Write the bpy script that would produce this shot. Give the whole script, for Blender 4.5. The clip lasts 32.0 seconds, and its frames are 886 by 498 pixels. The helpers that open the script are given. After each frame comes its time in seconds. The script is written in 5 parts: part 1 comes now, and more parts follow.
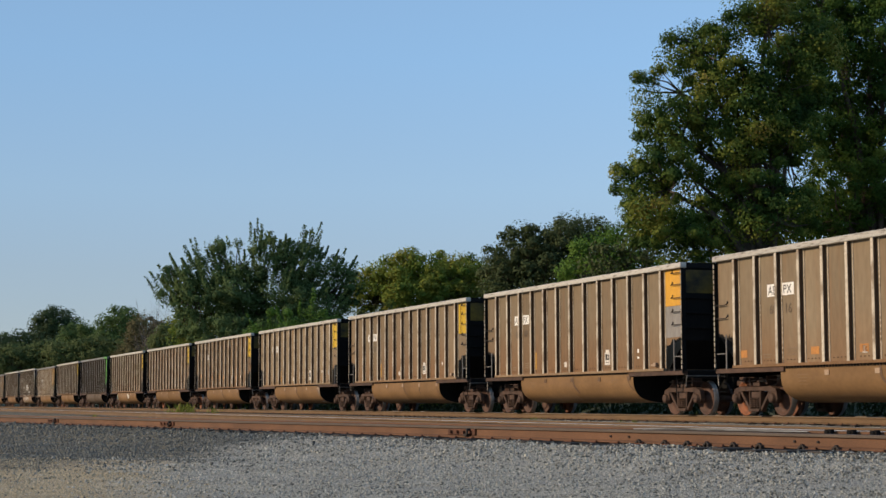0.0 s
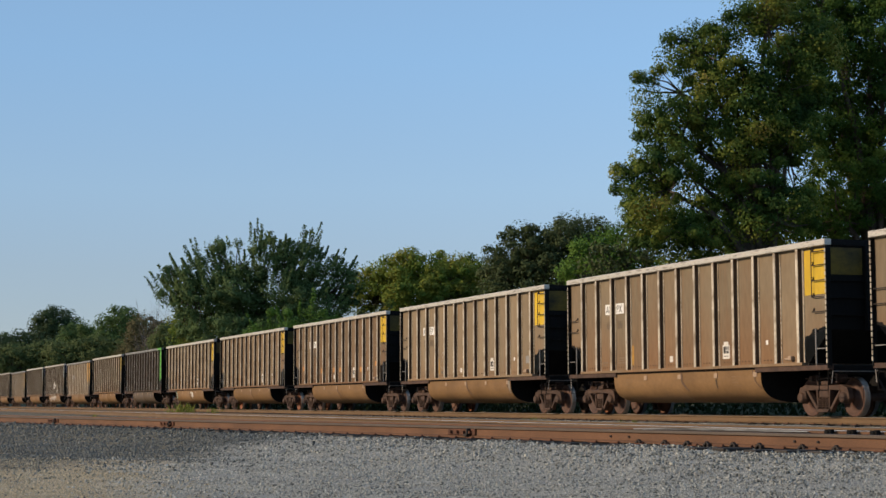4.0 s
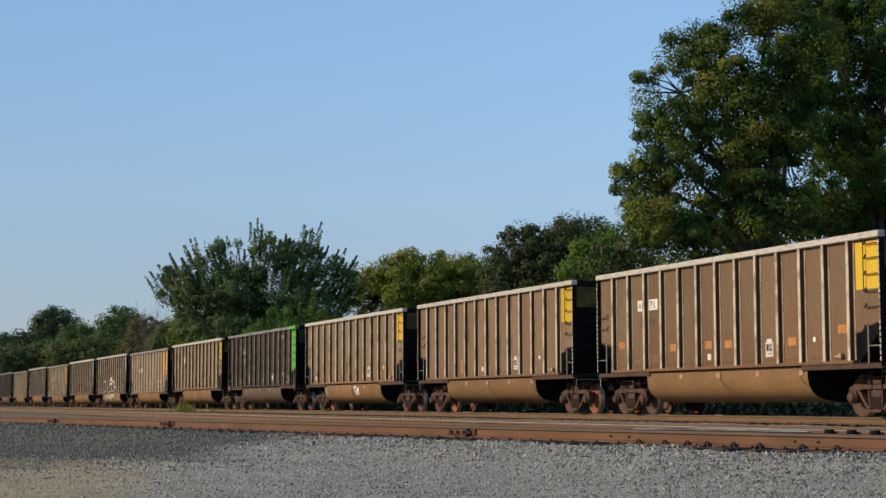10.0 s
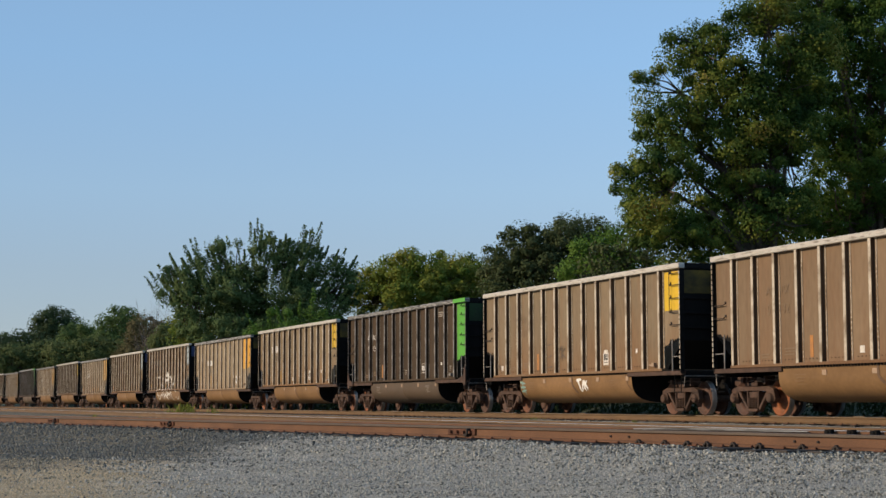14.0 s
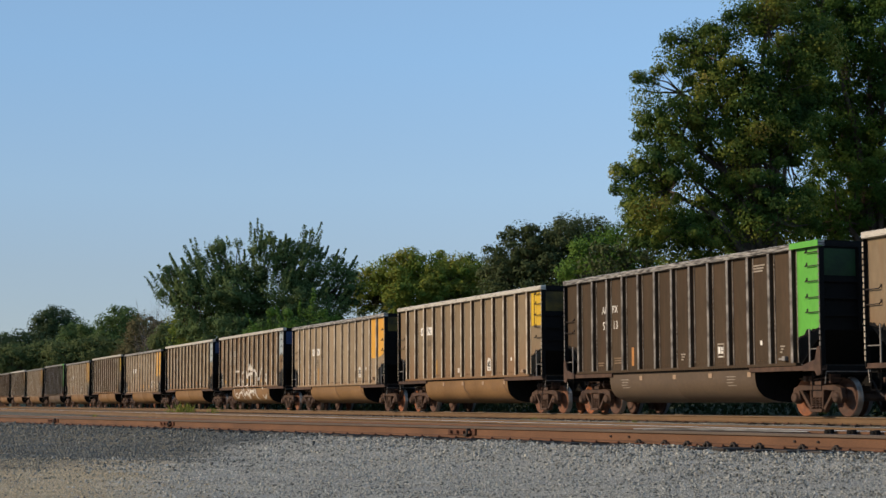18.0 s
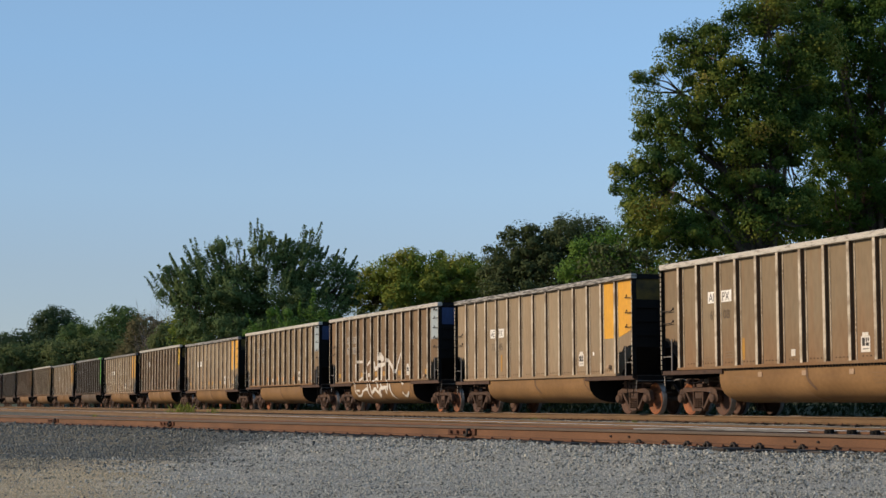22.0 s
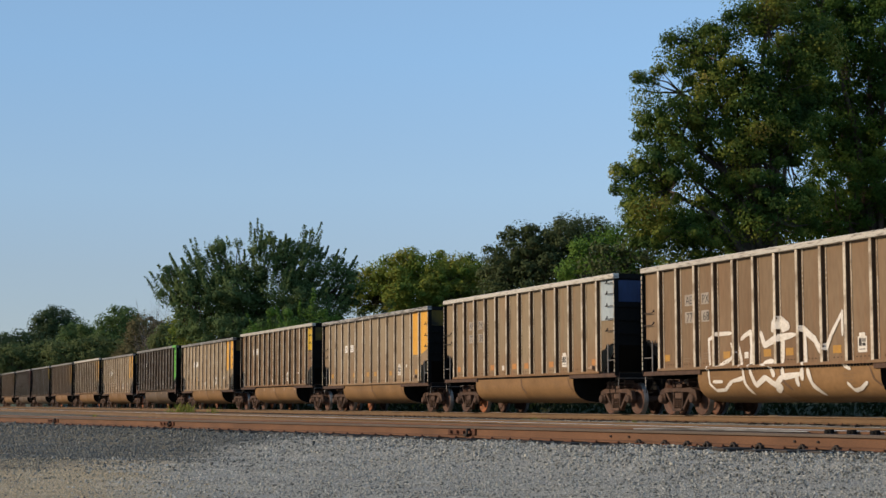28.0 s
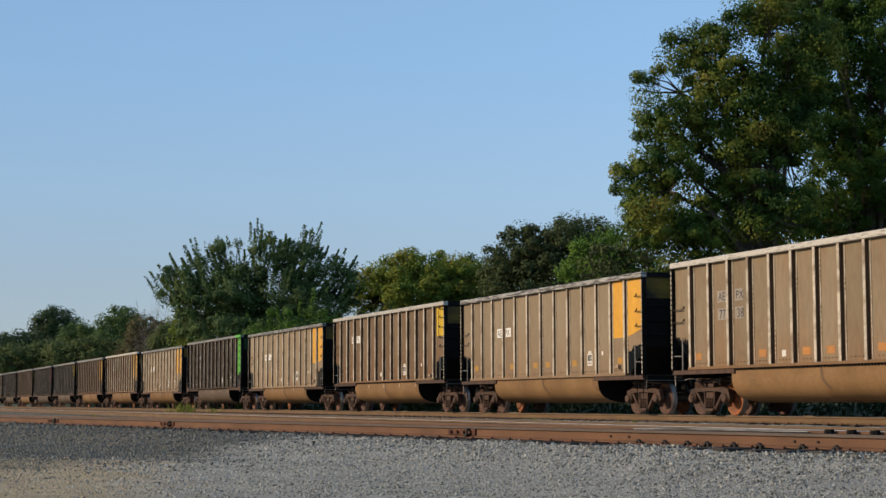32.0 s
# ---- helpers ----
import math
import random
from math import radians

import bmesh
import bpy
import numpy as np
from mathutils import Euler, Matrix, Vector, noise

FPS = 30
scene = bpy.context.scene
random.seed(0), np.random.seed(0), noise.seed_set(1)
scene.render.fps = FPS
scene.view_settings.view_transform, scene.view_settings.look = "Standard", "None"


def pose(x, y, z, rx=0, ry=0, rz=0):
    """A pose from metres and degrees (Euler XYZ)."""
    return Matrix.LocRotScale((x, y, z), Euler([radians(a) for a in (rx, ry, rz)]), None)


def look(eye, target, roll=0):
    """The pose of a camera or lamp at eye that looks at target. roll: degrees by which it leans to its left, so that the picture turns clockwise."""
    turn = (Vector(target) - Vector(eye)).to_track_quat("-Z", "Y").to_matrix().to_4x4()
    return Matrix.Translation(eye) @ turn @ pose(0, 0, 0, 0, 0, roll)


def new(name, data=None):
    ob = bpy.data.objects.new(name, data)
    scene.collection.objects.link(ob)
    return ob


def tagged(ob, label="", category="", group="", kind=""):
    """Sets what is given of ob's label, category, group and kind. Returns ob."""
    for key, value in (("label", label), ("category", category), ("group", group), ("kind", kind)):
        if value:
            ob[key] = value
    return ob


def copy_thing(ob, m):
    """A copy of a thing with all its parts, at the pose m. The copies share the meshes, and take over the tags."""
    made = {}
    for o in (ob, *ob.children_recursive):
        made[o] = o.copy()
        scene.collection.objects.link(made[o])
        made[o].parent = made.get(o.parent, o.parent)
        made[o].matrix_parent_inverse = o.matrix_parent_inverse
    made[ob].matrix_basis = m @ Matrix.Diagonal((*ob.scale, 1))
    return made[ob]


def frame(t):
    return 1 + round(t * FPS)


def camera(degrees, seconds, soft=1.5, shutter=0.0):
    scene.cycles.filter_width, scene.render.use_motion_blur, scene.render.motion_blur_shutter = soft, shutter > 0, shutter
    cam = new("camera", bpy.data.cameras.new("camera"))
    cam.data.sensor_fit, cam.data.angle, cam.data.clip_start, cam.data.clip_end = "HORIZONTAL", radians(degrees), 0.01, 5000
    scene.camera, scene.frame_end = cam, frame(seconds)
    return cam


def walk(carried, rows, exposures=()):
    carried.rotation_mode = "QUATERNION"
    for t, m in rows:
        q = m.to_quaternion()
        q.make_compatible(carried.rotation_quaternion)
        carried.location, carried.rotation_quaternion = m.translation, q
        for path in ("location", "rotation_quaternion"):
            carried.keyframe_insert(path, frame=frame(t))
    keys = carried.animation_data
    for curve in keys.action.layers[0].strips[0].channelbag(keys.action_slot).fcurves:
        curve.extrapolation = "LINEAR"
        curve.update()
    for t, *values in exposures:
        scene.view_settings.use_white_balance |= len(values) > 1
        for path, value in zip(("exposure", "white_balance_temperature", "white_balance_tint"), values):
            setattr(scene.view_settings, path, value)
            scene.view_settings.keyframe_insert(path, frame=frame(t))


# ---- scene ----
cam = camera(29.29, 32.0)
EYE = Vector((0.0, 0.0, 0.356))
YAW, TILT, ROLL = radians(20.192), radians(5.182), -0.136
AIM = Vector((-math.cos(YAW) * math.cos(TILT), math.sin(YAW) * math.cos(TILT), math.sin(TILT)))
VIEW = look(EYE, EYE + AIM * 10, ROLL)
walk(cam, [(0.0, VIEW), (32.0, VIEW)])

# ---- world and sun ----
SUN_AZ, SUN_EL = radians(253), radians(23)      # bearing from +X, anticlockwise
world = bpy.data.worlds.new("sky")
scene.world = world
world.use_nodes = True
wn = world.node_tree.nodes
sky = wn.new("ShaderNodeTexSky")
sky.sky_type, sky.sun_disc = "NISHITA", False
sky.sun_elevation, sky.sun_rotation = SUN_EL, radians(90) - SUN_AZ
sky.air_density, sky.dust_density, sky.ozone_density = 0.85, 0.2, 2.4
wn["Background"].inputs["Strength"].default_value = 0.15
cool = wn.new("ShaderNodeMix")
cool.data_type, cool.blend_type = "RGBA", "MULTIPLY"
cool.inputs["Factor"].default_value, cool.inputs["B"].default_value = 1.0, (0.98, 0.99, 1.03, 1)
world.node_tree.links.new(sky.outputs[0], cool.inputs["A"])
haze = wn.new("ShaderNodeMix")
haze.data_type = "RGBA"
haze.inputs["Factor"].default_value = 0.60
way = wn.new("ShaderNodeTexCoord")
height = wn.new("ShaderNodeSeparateXYZ")
world.node_tree.links.new(way.outputs["Generated"], height.inputs[0])
veil = wn.new("ShaderNodeValToRGB")            # dusty evening haze, thinning with height; in sixths
tones = veil.color_ramp.elements
while len(tones) < 6:
    tones.new(0.5)
for stop, (z, *tone) in zip(tones, ((0.04, 1.95, 2.32, 3.1), (0.078, 2.15, 2.7, 3.5), (0.124, 2.35, 3.45, 4.65), (0.20, 2.12, 3.7, 5.6), (0.30, 2.05, 3.5, 5.35), (0.5, 2.02, 3.34, 5.05))):
    stop.position, stop.color = z, (*[c / 6 for c in tone], 1)
world.node_tree.links.new(height.outputs["Z"], veil.inputs[0])
lift = wn.new("ShaderNodeVectorMath")
lift.operation = "SCALE"
lift.inputs["Scale"].default_value = 6.0
world.node_tree.links.new(veil.outputs[0], lift.inputs[0])
world.node_tree.links.new(lift.outputs[0], haze.inputs["B"])
slant = wn.new("ShaderNodeVectorMath")         # the sky is slightly brighter towards one side
slant.operation, slant.inputs[1].default_value = "DOT_PRODUCT", (0.345, 0.939, 0)
world.node_tree.links.new(way.outputs["Generated"], slant.inputs[0])
gain = wn.new("ShaderNodeMath")
gain.operation, gain.inputs[1].default_value, gain.inputs[2].default_value = "MULTIPLY_ADD", 0.35, 1.0
world.node_tree.links.new(slant.outputs["Value"], gain.inputs[0])
uneven = wn.new("ShaderNodeVectorMath")
uneven.operation = "SCALE"
world.node_tree.links.new(haze.outputs["Result"], uneven.inputs[0])
world.node_tree.links.new(gain.outputs[0], uneven.inputs["Scale"])
world.node_tree.links.new(cool.outputs["Result"], haze.inputs["A"])
world.node_tree.links.new(uneven.outputs[0], wn["Background"].inputs["Color"])
sun = new("sun", bpy.data.lights.new("sun", "SUN"))
sun.data.energy, sun.data.angle, sun.data.color = 4.5, radians(0.6), (1.0, 0.80, 0.58)
to_sun = Vector((math.cos(SUN_AZ) * math.cos(SUN_EL), math.sin(SUN_AZ) * math.cos(SUN_EL), math.sin(SUN_EL)))
sun.matrix_basis = look(to_sun * 200, (0, 0, 0))
scene.view_settings.exposure = 0.0


# ---- materials ----
def mat(name, base, dark=None, rough=0.7, metal=0.0, scale=2.0, stretch=(1, 1, 1), amount=0.5, grain=30.0, grain_amount=0.3,
        bump=0.15, random_amount=0.0, spec=0.35, alt=None, edge=(0.35, 0.68), splash=None, streak=None):
    """Two scales of colour variation between base and dark, grain relief, and a tone of its own for each object."""
    m = bpy.data.materials.new(name)
    m.use_nodes = True
    n, l = m.node_tree.nodes, m.node_tree.links
    b = n["Principled BSDF"]
    dark = dark or tuple(c * 0.55 for c in base)
    tc = n.new("ShaderNodeTexCoord")
    mp = n.new("ShaderNodeMapping")
    mp.inputs["Scale"].default_value = stretch
    l.new(tc.outputs["Object"], mp.inputs["Vector"])
    info = n.new("ShaderNodeObjectInfo")
    big = n.new("ShaderNodeTexNoise")
    big.noise_dimensions = "4D"
    big.inputs["Scale"].default_value, big.inputs["Detail"].default_value = scale, 5
    fine = n.new("ShaderNodeTexNoise")
    fine.inputs["Scale"].default_value, fine.inputs["Detail"].default_value = grain, 3
    w = n.new("ShaderNodeMath")
    w.operation = "MULTIPLY"
    w.inputs[1].default_value = 40
    l.new(info.outputs["Random"], w.inputs[0])
    l.new(w.outputs[0], big.inputs["W"])
    for t in (big, fine):
        l.new(mp.outputs[0], t.inputs["Vector"])
    ramp = n.new("ShaderNodeMapRange")
    ramp.inputs["From Min"].default_value, ramp.inputs["From Max"].default_value = edge
    ramp.inputs["To Max"].default_value = amount
    l.new(big.outputs["Fac"], ramp.inputs["Value"])
    mix = n.new("ShaderNodeMix")
    mix.data_type = "RGBA"
    mix.inputs["A"].default_value, mix.inputs["B"].default_value = (*base, 1), (*dark, 1)
    l.new(ramp.outputs[0], mix.inputs["Factor"])
    if alt:
        pick = n.new("ShaderNodeMix")
        pick.data_type = "RGBA"
        pick.inputs["A"].default_value, pick.inputs["B"].default_value = (*base, 1), (*alt, 1)
        k = n.new("ShaderNodeMapRange")
        k.inputs["From Min"].default_value, k.inputs["From Max"].default_value = 0.72, 1.0
        l.new(info.outputs["Random"], k.inputs["Value"])
        l.new(k.outputs[0], pick.inputs["Factor"])
        l.new(pick.outputs["Result"], mix.inputs["A"])
    toned = mix.outputs["Result"]
    if splash:
        sp = n.new("ShaderNodeSeparateXYZ")
        l.new(tc.outputs["Object"], sp.inputs[0])
        reach = n.new("ShaderNodeMath")
        reach.operation = "MULTIPLY_ADD"
        reach.inputs[1].default_value = -3.2
        l.new(big.outputs["Fac"], reach.inputs[0])
        l.new(sp.outputs["Z"], reach.inputs[2])
        level = n.new("ShaderNodeMath")
        level.operation = "MULTIPLY_ADD"
        level.inputs[1].default_value = 1.3
        l.new(info.outputs["Random"], level.inputs[0])
        l.new(reach.outputs[0], level.inputs[2])
        dirt = n.new("ShaderNodeMapRange")
        dirt.inputs["From Min"].default_value, dirt.inputs["From Max"].default_value = -0.4, 1.55
        dirt.inputs["To Min"].default_value, dirt.inputs["To Max"].default_value = 0.85, 0.0
        l.new(level.outputs[0], dirt.inputs["Value"])
        grime = n.new("ShaderNodeMix")
        grime.data_type = "RGBA"
        grime.inputs["B"].default_value = (*splash, 1)
        l.new(dirt.outputs[0], grime.inputs["Factor"])
        l.new(toned, grime.inputs["A"])
        toned = grime.outputs["Result"]
    if streak:
        thin = n.new("ShaderNodeMapping")
        thin.inputs["Scale"].default_value = (4.5, 1, 0.32)
        l.new(tc.outputs["Object"], thin.inputs["Vector"])
        runs = n.new("ShaderNodeTexNoise")
        runs.noise_dimensions = "4D"
        runs.inputs["Scale"].default_value, runs.inputs["Detail"].default_value = 1.0, 6
        l.new(thin.outputs[0], runs.inputs["Vector"])
        l.new(w.outputs[0], runs.inputs["W"])
        k = n.new("ShaderNodeMapRange")
        k.inputs["From Min"].default_value, k.inputs["From Max"].default_value, k.inputs["To Max"].default_value = 0.50, 0.78, 0.65
        l.new(runs.outputs["Fac"], k.inputs["Value"])
        run = n.new("ShaderNodeMix")
        run.data_type = "RGBA"
        run.inputs["B"].default_value = (*streak, 1)
        l.new(k.outputs[0], run.inputs["Factor"])
        l.new(toned, run.inputs["A"])
        xs = n.new("ShaderNodeSeparateXYZ")
        l.new(tc.outputs["Object"], xs.inputs[0])
        bay = n.new("ShaderNodeMath")
        bay.operation, bay.inputs[1].default_value, bay.inputs[2].default_value = "MULTIPLY_ADD", 1 / 1.013, -1.03 / 1.013
        l.new(xs.outputs["X"], bay.inputs[0])
        whole = n.new("ShaderNodeMath")
        whole.operation = "FLOOR"
        l.new(bay.outputs[0], whole.inputs[0])
        each = n.new("ShaderNodeTexWhiteNoise")
        each.noise_dimensions = "2D"
        both = n.new("ShaderNodeCombineXYZ")
        l.new(whole.outputs[0], both.inputs["X"])
        l.new(w.outputs[0], both.inputs["Y"])
        l.new(both.outputs[0], each.inputs["Vector"])
        tone = n.new("ShaderNodeMapRange")
        tone.inputs["To Min"].default_value, tone.inputs["To Max"].default_value = 0.90, 1.10
        l.new(each.outputs["Value"], tone.inputs["Value"])
        panel = n.new("ShaderNodeVectorMath")
        panel.operation = "SCALE"
        l.new(run.outputs["Result"], panel.inputs[0])
        l.new(tone.outputs[0], panel.inputs["Scale"])
        toned = panel.outputs[0]
    mix2 = n.new("ShaderNodeMix")
    mix2.data_type = "RGBA"
    mix2.blend_type = "MULTIPLY"
    mix2.inputs["Factor"].default_value = 1.0
    g = n.new("ShaderNodeMapRange")
    g.inputs["From Min"].default_value, g.inputs["From Max"].default_value = 0.3, 0.7
    g.inputs["To Min"].default_value, g.inputs["To Max"].default_value = 1 - grain_amount, 1 + grain_amount * 0.4
    l.new(fine.outputs["Fac"], g.inputs["Value"])
    l.new(toned, mix2.inputs["A"])
    l.new(g.outputs[0], mix2.inputs["B"])
    out = mix2.outputs["Result"]
    if random_amount:
        hs = n.new("ShaderNodeHueSaturation")
        r = n.new("ShaderNodeMapRange")
        r.inputs["To Min"].default_value, r.inputs["To Max"].default_value = 1 - random_amount, 1 + random_amount
        l.new(info.outputs["Random"], r.inputs["Value"])
        l.new(r.outputs[0], hs.inputs["Value"])
        l.new(out, hs.inputs["Color"])
        out = hs.outputs[0]
    l.new(out, b.inputs["Base Color"])
    b.inputs["Roughness"].default_value, b.inputs["Metallic"].default_value = rough, metal
    b.inputs["Specular IOR Level"].default_value = spec
    if bump:
        bp = n.new("ShaderNodeBump")
        bp.inputs["Strength"].default_value, bp.inputs["Distance"].default_value = bump, 0.02
        l.new(fine.outputs["Fac"], bp.inputs["Height"])
        l.new(bp.outputs[0], b.inputs["Normal"])
    return m


def leaf_mat(name, colours, through_light=0.2):
    """Leaves: each has a tone of its own out of the given colours; some light passes through."""
    m = bpy.data.materials.new(name)
    m.use_nodes = True
    n, l = m.node_tree.nodes, m.node_tree.links
    b, out = n["Principled BSDF"], n["Material Output"]
    geo, tc = n.new("ShaderNodeNewGeometry"), n.new("ShaderNodeTexCoord")
    nz = n.new("ShaderNodeTexNoise")
    nz.inputs["Scale"].default_value, nz.inputs["Detail"].default_value = 0.5, 4
    l.new(tc.outputs["Object"], nz.inputs["Vector"])
    add = n.new("ShaderNodeMath")
    add.operation = "MULTIPLY_ADD"
    add.inputs[1].default_value, add.inputs[2].default_value = 0.12, -0.06
    l.new(geo.outputs["Random Per Island"], add.inputs[0])
    sm = n.new("ShaderNodeMath")
    l.new(add.outputs[0], sm.inputs[0])
    l.new(nz.outputs["Fac"], sm.inputs[1])
    ramp = n.new("ShaderNodeValToRGB")
    el = ramp.color_ramp.elements
    while len(el) < len(colours):
        el.new(0.5)
    for i, c in enumerate(colours):
        el[i].position = 0.25 + 0.5 * i / (len(colours) - 1)
        el[i].color = (*c, 1)
    l.new(sm.outputs[0], ramp.inputs[0])
    l.new(ramp.outputs[0], b.inputs["Base Color"])
    b.inputs["Roughness"].default_value, b.inputs["Specular IOR Level"].default_value = 0.7, 0.12
    tr = n.new("ShaderNodeBsdfTranslucent")
    l.new(ramp.outputs[0], tr.inputs["Color"])
    mx = n.new("ShaderNodeMixShader")
    mx.inputs[0].default_value = through_light
    l.new(b.outputs[0], mx.inputs[1])
    l.new(tr.outputs[0], mx.inputs[2])
    l.new(mx.outputs[0], out.inputs["Surface"])
    return m


def stone_mat(name, colours):
    m = bpy.data.materials.new(name)
    m.use_nodes = True
    n, l = m.node_tree.nodes, m.node_tree.links
    b = n["Principled BSDF"]
    geo = n.new("ShaderNodeNewGeometry")
    ramp = n.new("ShaderNodeValToRGB")
    el = ramp.color_ramp.elements
    while len(el) < len(colours):
        el.new(0.5)
    for i, c in enumerate(colours):
        el[i].position = i / (len(colours) - 1)
        el[i].color = (*c, 1)
    l.new(geo.outputs["Random Per Island"], ramp.inputs[0])
    tc, nz = n.new("ShaderNodeTexCoord"), n.new("ShaderNodeTexNoise")
    nz.inputs["Scale"].default_value, nz.inputs["Detail"].default_value = 25, 4
    l.new(tc.outputs["Object"], nz.inputs["Vector"])
    mix = n.new("ShaderNodeMix")
    mix.data_type, mix.blend_type = "RGBA", "MULTIPLY"
    mix.inputs["Factor"].default_value = 0.7
    l.new(ramp.outputs[0], mix.inputs["A"])
    l.new(nz.outputs["Fac"], mix.inputs["B"])
    hs = n.new("ShaderNodeHueSaturation")
    hs.inputs["Saturation"].default_value, hs.inputs["Value"].default_value = 1.0, 1.5
    l.new(mix.outputs["Result"], hs.inputs["Color"])
    l.new(hs.outputs[0], b.inputs["Base Color"])
    b.inputs["Roughness"].default_value = 0.9
    return m


TAN = mat("dusty_tan_paint", (0.224, 0.174, 0.114), (0.184, 0.134, 0.084), 0.8, 0, 0.7, (1, 1, 0.3), 0.9, 9, 0.12, 0.05, 0.12, 0.12, splash=(0.204, 0.111, 0.055), streak=(0.222, 0.131, 0.073))
TAN_TUB = mat("dusty_tan_tub", (0.228, 0.130, 0.056), (0.150, 0.084, 0.036), 0.55, 0, 0.8, (1, 1, 1.4), 0.8, 8, 0.12, 0.05, 0.08, spec=0.2)
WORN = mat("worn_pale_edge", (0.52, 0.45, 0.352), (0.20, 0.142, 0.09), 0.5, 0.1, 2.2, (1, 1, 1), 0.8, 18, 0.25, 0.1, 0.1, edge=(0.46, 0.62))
CHORD = mat("scraped_pale_chord", (0.48, 0.445, 0.385), (0.15, 0.118, 0.088), 0.5, 0.1, 3.0, (1.2, 1, 7), 0.8, 22, 0.3, 0.1, 0.12, edge=(0.52, 0.68))
BROWN_CHORD = mat("scraped_grey_chord", (0.40, 0.38, 0.345), (0.045, 0.036, 0.028), 0.5, 0.1, 3.0, (0.9, 1, 9), 1.0, 22, 0.3, 0.1, 0.1, edge=(0.38, 0.60))
FADED_WHITE = mat("faded_white_stencil", (0.66, 0.62, 0.56), (0.50, 0.45, 0.39), 0.6, 0, 4, (1, 1, 1), 0.7, 30, 0.2, 0)
BROWN = mat("dark_brown_paint", (0.068, 0.0475, 0.030), (0.043, 0.0295, 0.0185), 0.8, 0, 0.9, (1, 1, 0.35), 0.8, 9, 0.12, 0.05, 0.08, 0.12, streak=(0.088, 0.050, 0.030))
BROWN_TUB = mat("dark_brown_tub", (0.104, 0.070, 0.043), (0.066, 0.045, 0.028), 0.55, 0, 0.8, (1, 1, 1.4), 0.7, 8, 0.12, 0.05, 0.08)
BROWN_WORN = mat("scuffed_grey_edge", (0.31, 0.285, 0.26), (0.038, 0.0289, 0.0228), 0.5, 0.1, 3.0, (1, 1, 1), 1.0, 18, 0.3, 0.1, 0.1)
# Near-black: soot, plus the shade between and under the cars put into colour.
SOOT_AND_SHADE = mat("soot_and_shade_black_steel", (0.00912, 0.00836, 0.00798), (0.00456, 0.00456, 0.00456), 0.85, 0, 1.5, (1, 1, 0.4), 0.8, 20, 0.3, 0.1, spec=0.15)
# Brown with the shade of the ribs' flanks put into its colour.
FLANK = mat("shade_brown_flank", (0.105, 0.066, 0.039), (0.062, 0.040, 0.024), 0.85, 0, 1.2, (1, 1, 0.4), 0.8, 12, 0.15, 0.05, spec=0.2)
DUSKY = mat("grimy_brown_paint", (0.152, 0.106, 0.068), (0.112, 0.068, 0.040), 0.8, 0, 0.7, (1, 1, 0.3), 0.9, 9, 0.12, 0.05, 0.12, 0.12, splash=(0.135, 0.070, 0.038), streak=(0.150, 0.080, 0.044))
DUSKY_WORN = mat("rubbed_brown_edge", (0.36, 0.29, 0.22), (0.14, 0.10, 0.066), 0.5, 0.1, 2.2, (1, 1, 1), 0.75, 18, 0.25, 0.1, 0.1)
PALE = mat("pale_dusty_tan_paint", (0.268, 0.212, 0.144), (0.222, 0.168, 0.110), 0.8, 0, 0.7, (1, 1, 0.3), 0.9, 9, 0.12, 0.05, 0.05, 0.12, splash=(0.225, 0.145, 0.086), streak=(0.255, 0.175, 0.108))
MID = mat("weathered_brown_paint", (0.184, 0.130, 0.082), (0.150, 0.097, 0.058), 0.8, 0, 0.7, (1, 1, 0.3), 0.9, 9, 0.12, 0.05, 0.1, 0.12, splash=(0.165, 0.090, 0.048), streak=(0.182, 0.104, 0.060))
INSIDE = mat("coal_stained_steel", (0.0456, 0.038, 0.0319), (0.019, 0.0167, 0.0152), 0.75, 0.1, 1.2, (1, 1, 0.5), 0.8, 14, 0.3, 0.1)
CAST = mat("dusty_cast_steel", (0.092, 0.050, 0.032), (0.032, 0.0175, 0.0115), 0.75, 0.1, 5, (1, 1, 1), 0.8, 40, 0.35, 0.25, 0.15)
WHEEL = mat("rust_brown_wheel", (0.100, 0.047, 0.029), (0.052, 0.026, 0.018), 0.7, 0.1, 4, (1, 1, 1), 0.8, 40, 0.3, 0.15, 0.15, alt=(0.319, 0.0988, 0.0266))
TREAD = mat("polished_wheel_tread", (0.26, 0.24, 0.22), (0.14, 0.12, 0.105), 0.45, 0.7, 6, (1, 1, 1), 0.6, 60, 0.2, 0.02)
GREYBAR = mat("grey_grab_iron", (0.228, 0.213, 0.198), (0.106, 0.0912, 0.076), 0.5, 0.3, 6, (1, 1, 1), 0.7, 40, 0.2, 0.05)
YELLOW = mat("yellow_paint", (0.593, 0.38, 0.0167), (0.456, 0.274, 0.0152), 0.5, 0, 2, (1, 1, 0.4), 0.5, 12, 0.12, 0.03, 0.1)
# End-wall copies of yellow and green: soot plus shade put into the colour.
SOOT_SHADE_YELLOW = mat("sooty_shaded_yellow_paint", (0.17, 0.11, 0.008), (0.016, 0.013, 0.006), 0.7, 0, 1.2, (1, 1, 1.6), 1.0, 12, 0.2, 0.03)
SOOT_SHADE_GREEN = mat("sooty_shaded_green_paint", (0.0152, 0.0532, 0.00912), (0.0076, 0.0152, 0.00608), 0.7, 0, 1.2, (1, 1, 1.6), 1.0, 12, 0.2, 0.03)
